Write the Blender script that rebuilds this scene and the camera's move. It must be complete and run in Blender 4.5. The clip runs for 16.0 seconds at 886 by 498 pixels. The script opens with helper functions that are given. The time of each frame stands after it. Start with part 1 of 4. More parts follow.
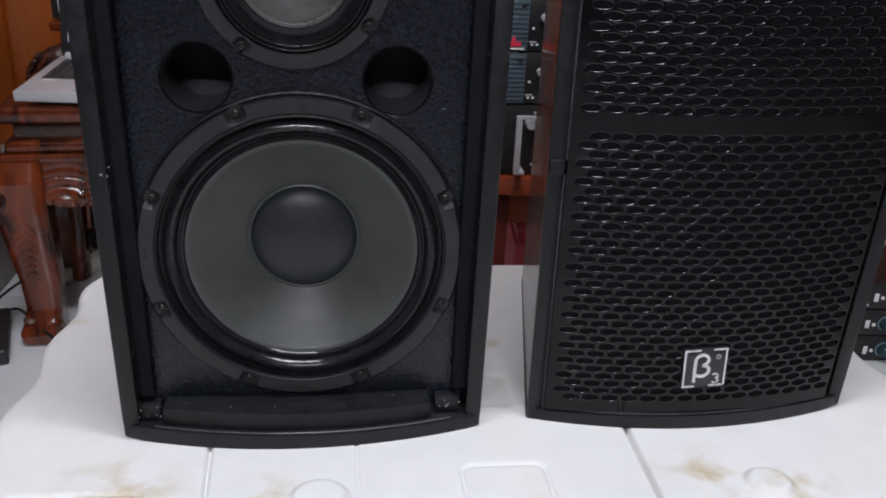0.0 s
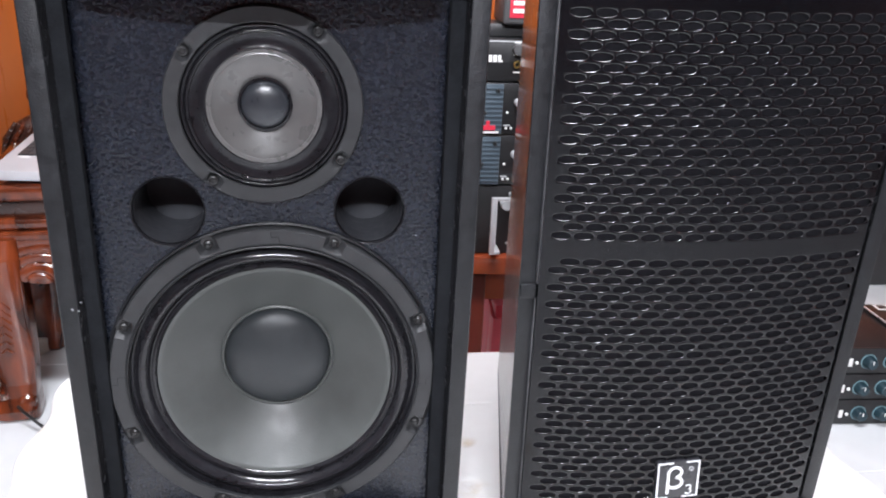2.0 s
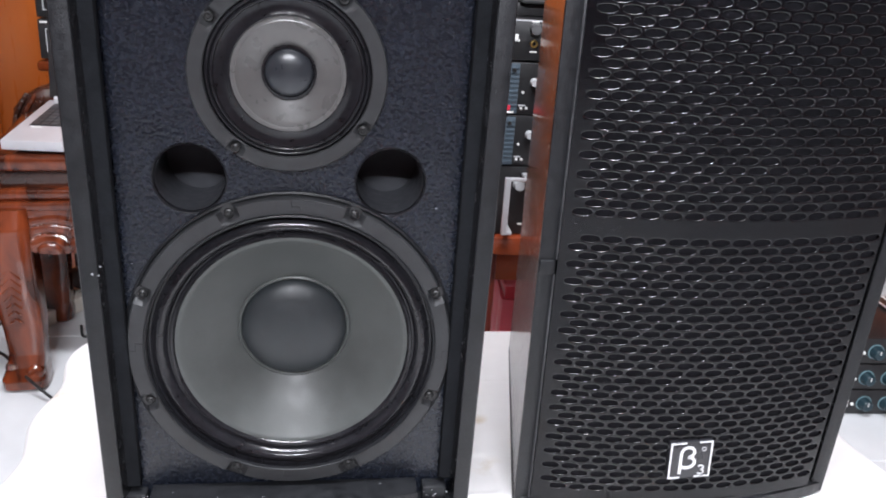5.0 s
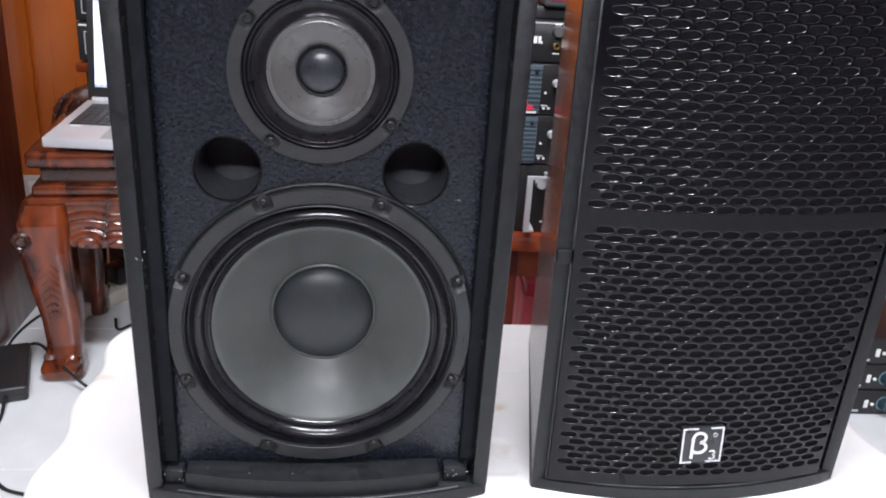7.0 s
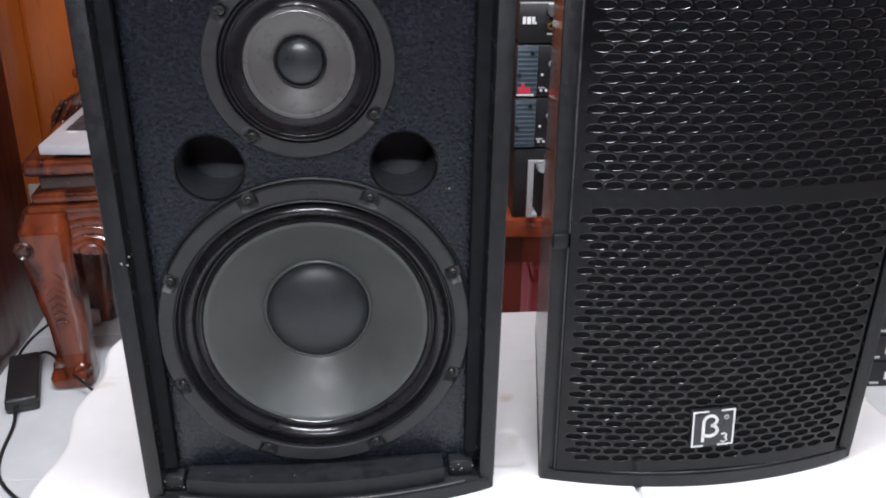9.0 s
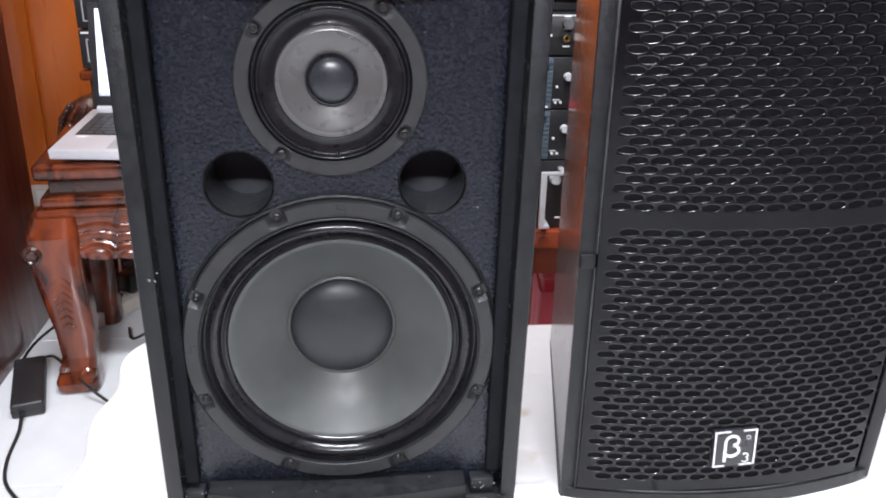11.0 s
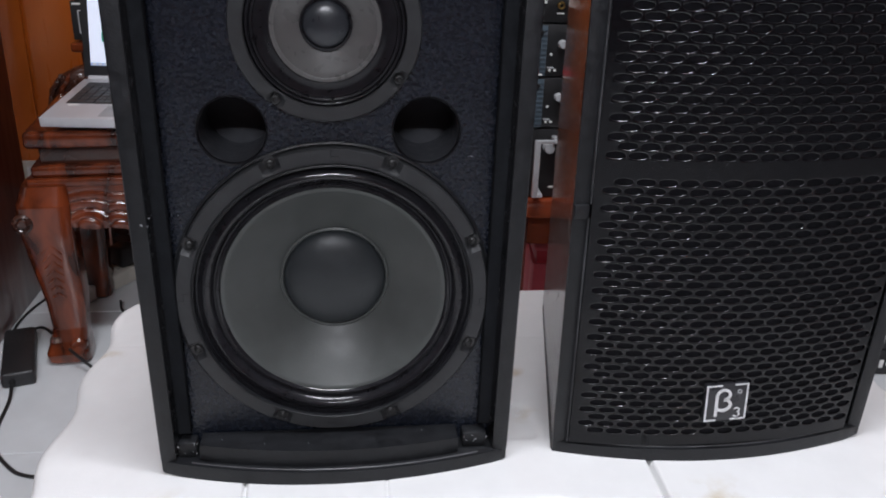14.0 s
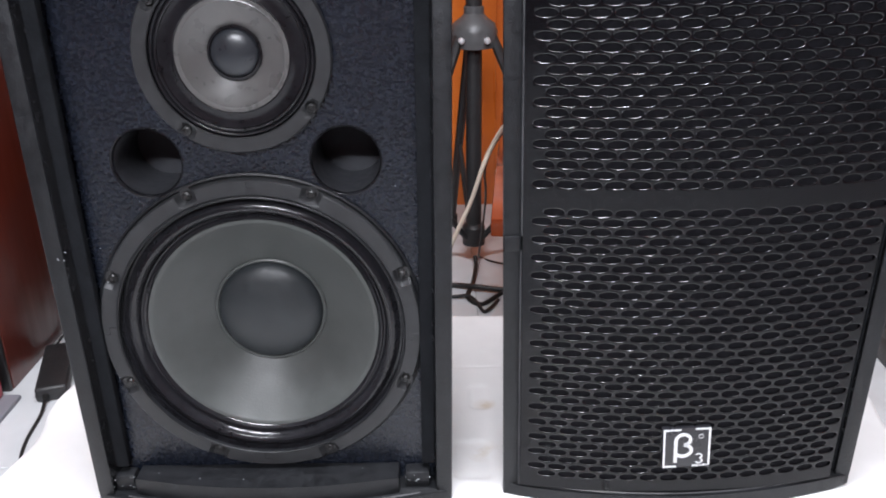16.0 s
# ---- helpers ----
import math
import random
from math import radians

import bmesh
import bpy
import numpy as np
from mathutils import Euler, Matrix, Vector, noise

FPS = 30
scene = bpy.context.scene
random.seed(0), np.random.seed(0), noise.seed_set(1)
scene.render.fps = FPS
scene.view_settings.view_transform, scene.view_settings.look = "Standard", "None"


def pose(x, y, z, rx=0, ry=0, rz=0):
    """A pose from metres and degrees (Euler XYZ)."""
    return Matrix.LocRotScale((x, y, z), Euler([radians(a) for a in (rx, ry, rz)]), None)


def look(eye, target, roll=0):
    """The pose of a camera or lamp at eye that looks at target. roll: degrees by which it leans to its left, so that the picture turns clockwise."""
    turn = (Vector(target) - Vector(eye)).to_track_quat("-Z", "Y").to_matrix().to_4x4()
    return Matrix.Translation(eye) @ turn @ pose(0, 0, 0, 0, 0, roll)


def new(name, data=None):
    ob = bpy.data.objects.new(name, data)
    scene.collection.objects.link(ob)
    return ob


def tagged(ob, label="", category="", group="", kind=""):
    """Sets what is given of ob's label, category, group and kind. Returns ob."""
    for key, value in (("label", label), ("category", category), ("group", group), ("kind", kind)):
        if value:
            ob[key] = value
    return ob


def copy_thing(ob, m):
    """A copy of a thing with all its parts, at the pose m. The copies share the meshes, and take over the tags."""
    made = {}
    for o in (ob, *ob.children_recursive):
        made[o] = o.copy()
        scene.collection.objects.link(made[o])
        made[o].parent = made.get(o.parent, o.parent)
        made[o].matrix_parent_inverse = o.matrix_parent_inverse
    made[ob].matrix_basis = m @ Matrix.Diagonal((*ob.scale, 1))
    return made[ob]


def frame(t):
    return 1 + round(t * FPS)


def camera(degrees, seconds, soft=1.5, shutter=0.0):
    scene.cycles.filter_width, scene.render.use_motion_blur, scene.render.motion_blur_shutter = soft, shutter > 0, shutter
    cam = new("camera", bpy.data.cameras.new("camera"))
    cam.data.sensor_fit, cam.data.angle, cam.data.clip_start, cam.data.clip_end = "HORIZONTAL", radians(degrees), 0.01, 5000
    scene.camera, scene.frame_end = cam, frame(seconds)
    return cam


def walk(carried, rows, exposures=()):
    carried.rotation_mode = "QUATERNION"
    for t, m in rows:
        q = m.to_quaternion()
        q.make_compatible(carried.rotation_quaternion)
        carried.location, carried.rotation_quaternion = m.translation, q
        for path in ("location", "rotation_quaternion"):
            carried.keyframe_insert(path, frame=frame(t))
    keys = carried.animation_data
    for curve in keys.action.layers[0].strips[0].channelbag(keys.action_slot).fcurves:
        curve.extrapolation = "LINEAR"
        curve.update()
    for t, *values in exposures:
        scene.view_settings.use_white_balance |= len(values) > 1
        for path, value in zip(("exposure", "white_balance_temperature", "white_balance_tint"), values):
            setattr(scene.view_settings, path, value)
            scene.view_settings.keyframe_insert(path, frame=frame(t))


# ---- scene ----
cam = camera(55.1, 16.0, soft=1.9)
PATH = [
    (0, (0.01, -0.013, 0.961), (0.252, 1.82, 0.196), 2.5),
    (0.5, (0.023, -0.007, 0.984), (0.281, 1.83, 0.236), 2.3),
    (1, (0.027, -0.007, 1.024), (0.299, 1.841, 0.308), 2.4),
    (1.5, (0.014, -0.003, 1.045), (0.29, 1.855, 0.357), 2.3),
    (2, (0.019, 0.012, 1.047), (0.304, 1.865, 0.351), 2.4),
    (2.5, (0.013, 0.016, 1.042), (0.295, 1.864, 0.333), 2.6),
    (3, (0.016, 0.004, 1.049), (0.301, 1.855, 0.346), 2.6),
    (3.5, (0.005, 0.01, 1.044), (0.282, 1.857, 0.329), 3.2),
    (4, (0.003, 0.022, 1.035), (0.281, 1.863, 0.305), 3.5),
    (6.5, (0.003, -0.022, 1.037), (0.267, 1.823, 0.312), 4.2),
    (7, (0.0, -0.033, 1.038), (0.221, 1.818, 0.314), 3.5),
    (7.5, (0.009, -0.039, 1.039), (0.182, 1.815, 0.309), 2.5),
    (8, (0.012, -0.03, 1.029), (0.184, 1.821, 0.291), 2.4),
    (8.5, (0.015, -0.02, 1.031), (0.188, 1.831, 0.293), 1.1),
    (9, (0.024, -0.013, 1.031), (0.21, 1.832, 0.282), 0.4),
    (11.5, (-0.012, 0.005, 1.048), (0.194, 1.849, 0.302), 1.5),
    (12, (-0.018, 0.013, 1.033), (0.188, 1.855, 0.281), 1.9),
    (12.5, (-0.049, 0.001, 1.016), (0.132, 1.841, 0.253), 2.8),
    (13, (-0.055, -0.01, 1.008), (0.129, 1.831, 0.248), 3.2),
    (13.5, (-0.022, -0.012, 1.005), (0.19, 1.82, 0.23), 2.5),
    (14, (-0.009, -0.016, 1.009), (0.208, 1.818, 0.241), 1.8),
    (14.5, (0.043, -0.025, 0.993), (0.251, 1.811, 0.229), 1.3),
    (15, (0.086, -0.003, 0.994), (0.273, 1.834, 0.227), 0.9),
    (15.5, (0.122, 0.017, 1.001), (0.238, 1.863, 0.24), 0.7),
    (16, (0.152, 0.021, 1.018), (0.15, 1.873, 0.264), -0.8),
]
EXPOSURES = [(0.0, -1.0), (0.5, -0.82), (1.0, 0.05), (1.5, 0.5), (2.5, 0.48), (4.0, 0.45), (6.5, 0.14), (7.0, 0.14), (7.5, 0.11), (9.0, -0.16), (11.5, 0.5), (12.0, 0.3), (12.5, 0.02), (12.7, -0.35), (13.0, -0.52), (13.5, -0.82), (15.0, -0.8), (15.5, -0.32), (16.0, 0.12)]
walk(cam, [(t, look(eye, target, roll)) for t, eye, target, roll in PATH], EXPOSURES)

# ---- world and light ----
world = bpy.data.worlds.new("world")
world.use_nodes = True
world.node_tree.nodes["Background"].inputs[0].default_value = (0.75, 0.8, 0.9, 1)
world.node_tree.nodes["Background"].inputs[1].default_value = 0.05
scene.world = world


def area_lamp(name, eye, target, sx, sy, power, colour):
    data = bpy.data.lights.new(name, "AREA")
    data.shape, data.size, data.size_y, data.energy, data.color = "RECTANGLE", sx, sy, power, colour
    ob = new(name, data)
    ob.matrix_world = look(eye, target)
    return ob


LAMP_A, LAMP_B = (-0.15, -2.15), (0.15, 0.42)
WHITE_LIGHT = (0.90, 0.92, 1.0)
area_lamp("tube_light_front", (LAMP_A[0], LAMP_A[1], 2.80), (0.1, 0.6, 0.7), 1.2, 0.05, 118, WHITE_LIGHT)
area_lamp("tube_light_back", (LAMP_B[0], LAMP_B[1], 2.80), (LAMP_B[0], LAMP_B[1], 0), 1.2, 0.25, 84, WHITE_LIGHT)


# ---- materials ----
def nodes_of(m):
    return m.node_tree.nodes, m.node_tree.links


def mat(name, colour, rough=0.5, metal=0.0, vary=0.15, scale=30.0, bump=0.0, bump_scale=200.0, coat=0.0, per_piece=0.0, emit=0.0, stretch=(1, 1, 1), spec=0.5):
    """A surface with colour variation at two scales, uneven gloss and fine relief."""
    m = bpy.data.materials.new(name)
    m.use_nodes = True
    n, l = nodes_of(m)
    b = n["Principled BSDF"]
    b.inputs["Metallic"].default_value = metal
    b.inputs["Specular IOR Level"].default_value = spec
    b.inputs["Coat Weight"].default_value = coat
    b.inputs["Coat Roughness"].default_value = 0.12
    tc = n.new("ShaderNodeTexCoord")
    mp = n.new("ShaderNodeMapping")
    mp.inputs["Scale"].default_value = stretch
    l.new(tc.outputs["Object"], mp.inputs[0])
    big, fine = n.new("ShaderNodeTexNoise"), n.new("ShaderNodeTexNoise")
    big.inputs["Scale"].default_value, fine.inputs["Scale"].default_value = scale * 0.2, scale
    big.inputs["Detail"].default_value, fine.inputs["Detail"].default_value = 4, 6
    for t in (big, fine):
        l.new(mp.outputs[0], t.inputs["Vector"])
    add = n.new("ShaderNodeMath")
    add.operation = "ADD"
    l.new(big.outputs[0], add.inputs[0])
    l.new(fine.outputs[0], add.inputs[1])
    ramp = n.new("ShaderNodeMapRange")
    ramp.inputs[1].default_value, ramp.inputs[2].default_value = 0.7, 1.3
    ramp.inputs[3].default_value, ramp.inputs[4].default_value = 1 - vary, 1 + vary
    l.new(add.outputs[0], ramp.inputs[0])
    value = ramp.outputs[0]
    if per_piece:
        info = n.new("ShaderNodeObjectInfo")
        pr = n.new("ShaderNodeMapRange")
        pr.inputs[3].default_value, pr.inputs[4].default_value = 1 - per_piece, 1 + per_piece
        l.new(info.outputs["Random"], pr.inputs[0])
        mul = n.new("ShaderNodeMath")
        mul.operation = "MULTIPLY"
        l.new(value, mul.inputs[0])
        l.new(pr.outputs[0], mul.inputs[1])
        value = mul.outputs[0]
    mix = n.new("ShaderNodeVectorMath")
    mix.operation = "SCALE"
    mix.inputs[0].default_value = colour[:3]
    l.new(value, mix.inputs["Scale"])
    l.new(mix.outputs[0], b.inputs["Base Color"])
    rr = n.new("ShaderNodeMapRange")
    rr.inputs[1].default_value, rr.inputs[2].default_value = 0.3, 0.7
    rr.inputs[3].default_value, rr.inputs[4].default_value = max(0.02, rough * 0.8), min(1, rough * 1.2)
    l.new(fine.outputs[0], rr.inputs[0])
    l.new(rr.outputs[0], b.inputs["Roughness"])
    if bump:
        bt = n.new("ShaderNodeTexNoise")
        bt.inputs["Scale"].default_value, bt.inputs["Detail"].default_value = bump_scale, 3
        l.new(mp.outputs[0], bt.inputs["Vector"])
        bp = n.new("ShaderNodeBump")
        bp.inputs["Strength"].default_value, bp.inputs["Distance"].default_value = min(1, bump), 0.002
        l.new(bt.outputs[0], bp.inputs["Height"])
        l.new(bp.outputs[0], b.inputs["Normal"])
    if emit:
        b.inputs["Emission Color"].default_value = (*colour[:3], 1)
        b.inputs["Emission Strength"].default_value = emit
    return m


def wood(name, dark, light, rough=0.25, scale=6.0, stretch=(1, 1, 0.12), coat=0.4):
    """Lacquered wood with a long grain."""
    m = mat(name, light, rough, coat=coat, scale=40, bump=0.08, bump_scale=60, stretch=stretch)
    n, l = nodes_of(m)
    mp = next(x for x in n if x.type == "MAPPING")
    w = n.new("ShaderNodeTexNoise")
    w.inputs["Scale"].default_value, w.inputs["Detail"].default_value, w.inputs["Distortion"].default_value = scale, 8, 1.2
    l.new(mp.outputs[0], w.inputs["Vector"])
    r = n.new("ShaderNodeValToRGB")
    r.color_ramp.elements[0].position, r.color_ramp.elements[1].position = 0.35, 0.68
    r.color_ramp.elements[0].color, r.color_ramp.elements[1].color = (*dark, 1), (*light, 1)
    l.new(w.outputs[0], r.inputs[0])
    l.new(r.outputs[0], n["Principled BSDF"].inputs["Base Color"])
    return m


BLACK_PAINT = mat("black_speckled_paint", (0.0105, 0.0112, 0.0128), 0.42, vary=0.35, scale=150, bump=0.22, bump_scale=560, spec=0.30)
GLOSS_SIDE = mat("black_gloss_side_paint", (0.010, 0.010, 0.011), 0.24, vary=0.25, scale=90, bump=0.012, bump_scale=90, spec=0.75, coat=0.4)
BAFFLE = mat("blue_black_textured_baffle", (0.0066, 0.0088, 0.0148), 0.26, vary=0.28, scale=240, bump=0.5, bump_scale=270, spec=0.42)
FRAME = mat("charcoal_cast_frame", (0.026, 0.027, 0.029), 0.48, vary=0.2, scale=120, bump=0.08, bump_scale=500, spec=0.35)
RUBBER = mat("glossy_black_surround", (0.011, 0.011, 0.013), 0.14, vary=0.3, scale=200, bump=0.10, bump_scale=190, spec=0.32)
CONE = mat("dark_paper_cone", (0.060, 0.065, 0.063), 0.42, vary=0.14, scale=45, bump=0.08, bump_scale=500, spec=0.34)
DUST = mat("black_felt_dust_cap", (0.021, 0.0245, 0.027), 0.42, vary=0.1, scale=120, bump=0.06, bump_scale=600, spec=0.4)
MIDCONE = mat("grey_coated_paper_cone", (0.090, 0.088, 0.087), 0.30, vary=0.12, scale=80, bump=0.04, bump_scale=400)
MIDCAP = mat("blue_grey_cap", (0.022, 0.025, 0.030), 0.33, vary=0.1, scale=100)
SCREW = mat("worn_black_screw", (0.035, 0.035, 0.036), 0.4, metal=0.5, vary=0.3, scale=300)
PORT = mat("matt_black_port", (0.040, 0.042, 0.048), 0.6, vary=0.2, scale=120, bump=0.1, spec=0.25)
GRILLE = mat("black_powder_coated_steel", (0.0042, 0.0043, 0.0054), 0.135, vary=0.2, scale=300, bump=0.012, bump_scale=600, spec=0.25)
# grille coating with raised specular, so the hole lips glint more strongly
GRILLE_LIP = mat("boosted_gloss_steel_lip", (0.0045, 0.0046, 0.0056), 0.15, vary=0.3, scale=120, spec=0.58)
CLOTH = mat("black_speaker_cloth", (0.0070, 0.0070, 0.0088), 0.9, vary=0.3, scale=400, bump=0.3, bump_scale=900, spec=0.1)
MATT_BLACK = mat("plain_matt_black", (0.011, 0.012, 0.014), 0.95, vary=0.3, scale=300, bump=0.4, bump_scale=700, spec=0.06)
BADGE = mat("black_badge", (0.02, 0.02, 0.024), 0.3, vary=0.1)
SILVER = mat("brushed_silver", (0.75, 0.76, 0.78), 0.3, metal=0.6, vary=0.06)
WHITE_PLASTIC = mat("white_plastic", (0.72, 0.72, 0.70), 0.4, vary=0.05)
BLACK_PLASTIC = mat("black_plastic", (0.018, 0.018, 0.019), 0.42, vary=0.2, scale=150, bump=0.1, bump_scale=600)
BLACK_CABLE = mat("black_cable", (0.013, 0.013, 0.013), 0.45, vary=0.2)
LAPTOP = mat("silver_laptop_shell", (0.52, 0.52, 0.54), 0.38, metal=0.3, vary=0.05, scale=60)
KEYCAPS = mat("dark_laptop_keys", (0.03, 0.03, 0.032), 0.5, vary=0.1)
AMP = mat("black_anodised_panel", (0.012, 0.012, 0.013), 0.4, vary=0.2, scale=150)
GREYBLUE = mat("blue_grey_processor_panel", (0.06, 0.084, 0.105), 0.45, vary=0.12, scale=100)
RED = mat("red_plastic", (0.45, 0.03, 0.05), 0.45, vary=0.1)
PINK = mat("pinkish_red_plastic", (0.62, 0.10, 0.13), 0.5, vary=0.12, scale=20)
PURPLE = mat("pale_purple_cloth", (0.42, 0.36, 0.55), 0.85, vary=0.12, scale=40, bump=0.3)
GOLD = mat("brass_jack", (0.75, 0.52, 0.18), 0.3, metal=1.0, vary=0.1)
KNOB = mat("dark_teal_knob", (0.012, 0.032, 0.042), 0.35, vary=0.15)
ORANGE_LED = mat("glowing_orange_switch", (1.0, 0.10, 0.008), 0.3, vary=0.0, emit=3.0)
GREEN_LED = mat("green_led", (0.2, 1.0, 0.3), 0.3, vary=0.0, emit=4.0)
SCREEN = mat("lit_laptop_screen", (0.80, 0.86, 1.0), 0.3, vary=0.02, emit=0.45)
SCREEN_GREEN = mat("screen_green_patch", (0.03, 0.24, 0.14), 0.3, vary=0.2, emit=0.35)
SCREEN_YELLOW = mat("screen_yellow_patch", (0.62, 0.62, 0.16), 0.3, vary=0.4, scale=30, emit=0.35)
SCREEN_BLUE = mat("screen_blue_bar", (0.25, 0.32, 0.5), 0.3, vary=0.1, emit=0.6)
WALL_PAINT = mat("white_wall_paint", (0.78, 0.78, 0.75), 0.8, vary=0.04, scale=8, bump=0.1, bump_scale=120)
CEIL = mat("white_ceiling_paint", (0.82, 0.82, 0.80), 0.85, vary=0.03, scale=5)
TILE = mat("pale_grey_glazed_tile", (0.64, 0.66, 0.67), 0.22, vary=0.08, scale=9, bump=0.02, bump_scale=40, per_piece=0.03)
GROUT = mat("grey_grout", (0.50, 0.50, 0.49), 0.85, vary=0.1)
LAMP_WHITE = mat("lit_lamp_tube", (1.0, 0.98, 0.95), 0.4, vary=0.0, emit=8.0)
ORANGE_WOOD = wood("orange_varnished_wood", (0.42, 0.085, 0.010), (0.60, 0.150, 0.020), 0.32, 4.0)
RED_WOOD = wood("dark_red_veneer", (0.060, 0.009, 0.005), (0.11, 0.017, 0.009), 0.36, 5.0)
TABLE_WOOD = wood("glossy_red_brown_table_wood", (0.20, 0.035, 0.012), (0.34, 0.075, 0.022), 0.18, 5.0, stretch=(0.15, 1, 1))
ROSEWOOD = wood("carved_rosewood", (0.024, 0.006, 0.003), (0.165, 0.033, 0.010), 0.17, 15.0, stretch=(1, 1, 0.4))
ROSEWOOD_DARK = wood("dark_carved_rosewood", (0.02, 0.008, 0.006), (0.09, 0.03, 0.016), 0.25, 9.0, stretch=(0.3, 1, 1))


# lighter grey that stands in for the shine on black edges
EDGE_SHINE = mat("pale_edge_shine", (0.07, 0.07, 0.075), 0.35, vary=0.5, scale=60)
FLECK = mat("white_paint_fleck", (0.36, 0.38, 0.40), 0.6, vary=0.2)
PALE_WOOD = wood("pale_beading_wood", (0.45, 0.20, 0.07), (0.62, 0.32, 0.13), 0.3, 5.0)
FOOT_METAL = mat("bright_foot_metal", (0.55, 0.42, 0.36), 0.25, metal=0.9, vary=0.2)
KEY_PAD = mat("grey_touchpad", (0.30, 0.30, 0.31), 0.4, vary=0.05)
LINE_GREY = mat("pale_grey_print", (0.42, 0.43, 0.44), 0.45, vary=0.08)
LOGO_RED = mat("red_print", (0.62, 0.03, 0.06), 0.45, vary=0.08)
GREY_BOARD = mat("grey_board", (0.26, 0.26, 0.29), 0.6, vary=0.12, scale=20, bump=0.1)
OLD_WHITE = mat("grubby_white_plastic", (0.58, 0.56, 0.50), 0.5, vary=0.12, scale=30)
COLLAR_GREY = mat("dark_grey_cast_collar", (0.07, 0.07, 0.072), 0.4, vary=0.15)
CREAM_CABLE = mat("cream_cable", (0.62, 0.55, 0.45), 0.5, vary=0.08)
KNOB_RING = mat("pale_teal_ring", (0.13, 0.22, 0.25), 0.4, vary=0.1)
DARK_BROWN = mat("dark_brown_case", (0.020, 0.016, 0.015), 0.45, vary=0.2)
TAG_ORANGE = mat("orange_tag", (0.65, 0.14, 0.05), 0.5, vary=0.1)


def foam_material():
    """White expanded foam: bead relief, grey smudges and yellow-brown stains round the pegs."""
    m = mat("white_packing_foam", (0.75, 0.75, 0.745), 0.75, vary=0.03, scale=40, bump=0.12, bump_scale=350)
    n, l = nodes_of(m)
    b = n["Principled BSDF"]
    geo = n.new("ShaderNodeNewGeometry")
    warp = n.new("ShaderNodeTexNoise")
    warp.inputs["Scale"].default_value, warp.inputs["Detail"].default_value = 28, 6
    l.new(geo.outputs["Position"], warp.inputs["Vector"])
    total = None
    for x, y, r in ((0.375, 0.640, 0.075), (0.455, 0.622, 0.055), (-0.20, 0.645, 0.08), (-0.06, 0.63, 0.05), (0.205, 0.605, 0.03), (0.20, 0.93, 0.016), (0.195, 0.83, 0.022), (-0.33, 1.0, 0.03)):
        d = n.new("ShaderNodeVectorMath")
        d.operation = "DISTANCE"
        l.new(geo.outputs["Position"], d.inputs[0])
        d.inputs[1].default_value = (x, y, 0.44)
        f = n.new("ShaderNodeMapRange")
        f.inputs[1].default_value, f.inputs[2].default_value, f.inputs[3].default_value, f.inputs[4].default_value = 0, r, 1, 0
        l.new(d.outputs["Value"], f.inputs[0])
        if total is None:
            total = f.outputs[0]
        else:
            a = n.new("ShaderNodeMath")
            a.operation = "MAXIMUM"
            l.new(total, a.inputs[0])
            l.new(f.outputs[0], a.inputs[1])
            total = a.outputs[0]
    w = n.new("ShaderNodeMapRange")
    w.inputs[1].default_value, w.inputs[2].default_value = 0.45, 0.68
    l.new(warp.outputs[0], w.inputs[0])
    mul = n.new("ShaderNodeMath")
    mul.operation = "MULTIPLY"
    l.new(total, mul.inputs[0])
    l.new(w.outputs[0], mul.inputs[1])
    mix = n.new("ShaderNodeMix")
    mix.data_type = "RGBA"
    l.new(mul.outputs[0], mix.inputs["Factor"])
    l.new(b.inputs["Base Color"].links[0].from_socket, mix.inputs["A"])
    mix.inputs["B"].default_value = (0.50, 0.40, 0.24, 1)
    l.new(mix.outputs["Result"], b.inputs["Base Color"])
    return m


PACKING = foam_material()


# ---- building helpers ----
def part(name, bm, material, parent=None, label="", smooth=35):
    """Links a bmesh as one mesh object under a thing or a part."""
    me = bpy.data.meshes.new(name)
    bmesh.ops.recalc_face_normals(bm, faces=bm.faces)
    bm.to_mesh(me)
    bm.free()
    me.materials.append(material)
    if smooth:
        me.shade_smooth()
        me.set_sharp_from_angle(angle=radians(smooth))
    ob = new(name, me)
    ob.parent = parent
    if label:
        tagged(ob, label)
    return ob


def thing(name, m, label, category, group="", kind=""):
    ob = new(name)
    ob.empty_display_size = 0.05
    ob.matrix_world = m
    return tagged(ob, label, category, group, kind)


def add_box(bm, x0, x1, y0, y1, z0, z1, bevel=0.0, seg=2):
    made = bmesh.ops.create_cube(bm, size=1)["verts"]
    bmesh.ops.transform(bm, matrix=Matrix.Translation(((x0 + x1) / 2, (y0 + y1) / 2, (z0 + z1) / 2)) @ Matrix.Diagonal((x1 - x0, y1 - y0, z1 - z0, 1)), verts=made)
    if bevel:
        edges = list({e for v in made for e in v.link_edges})
        bmesh.ops.bevel(bm, geom=edges, offset=bevel, segments=seg, profile=0.5, affect="EDGES")
    return bm


def box(*a, **k):
    return add_box(bmesh.new(), *a, **k)


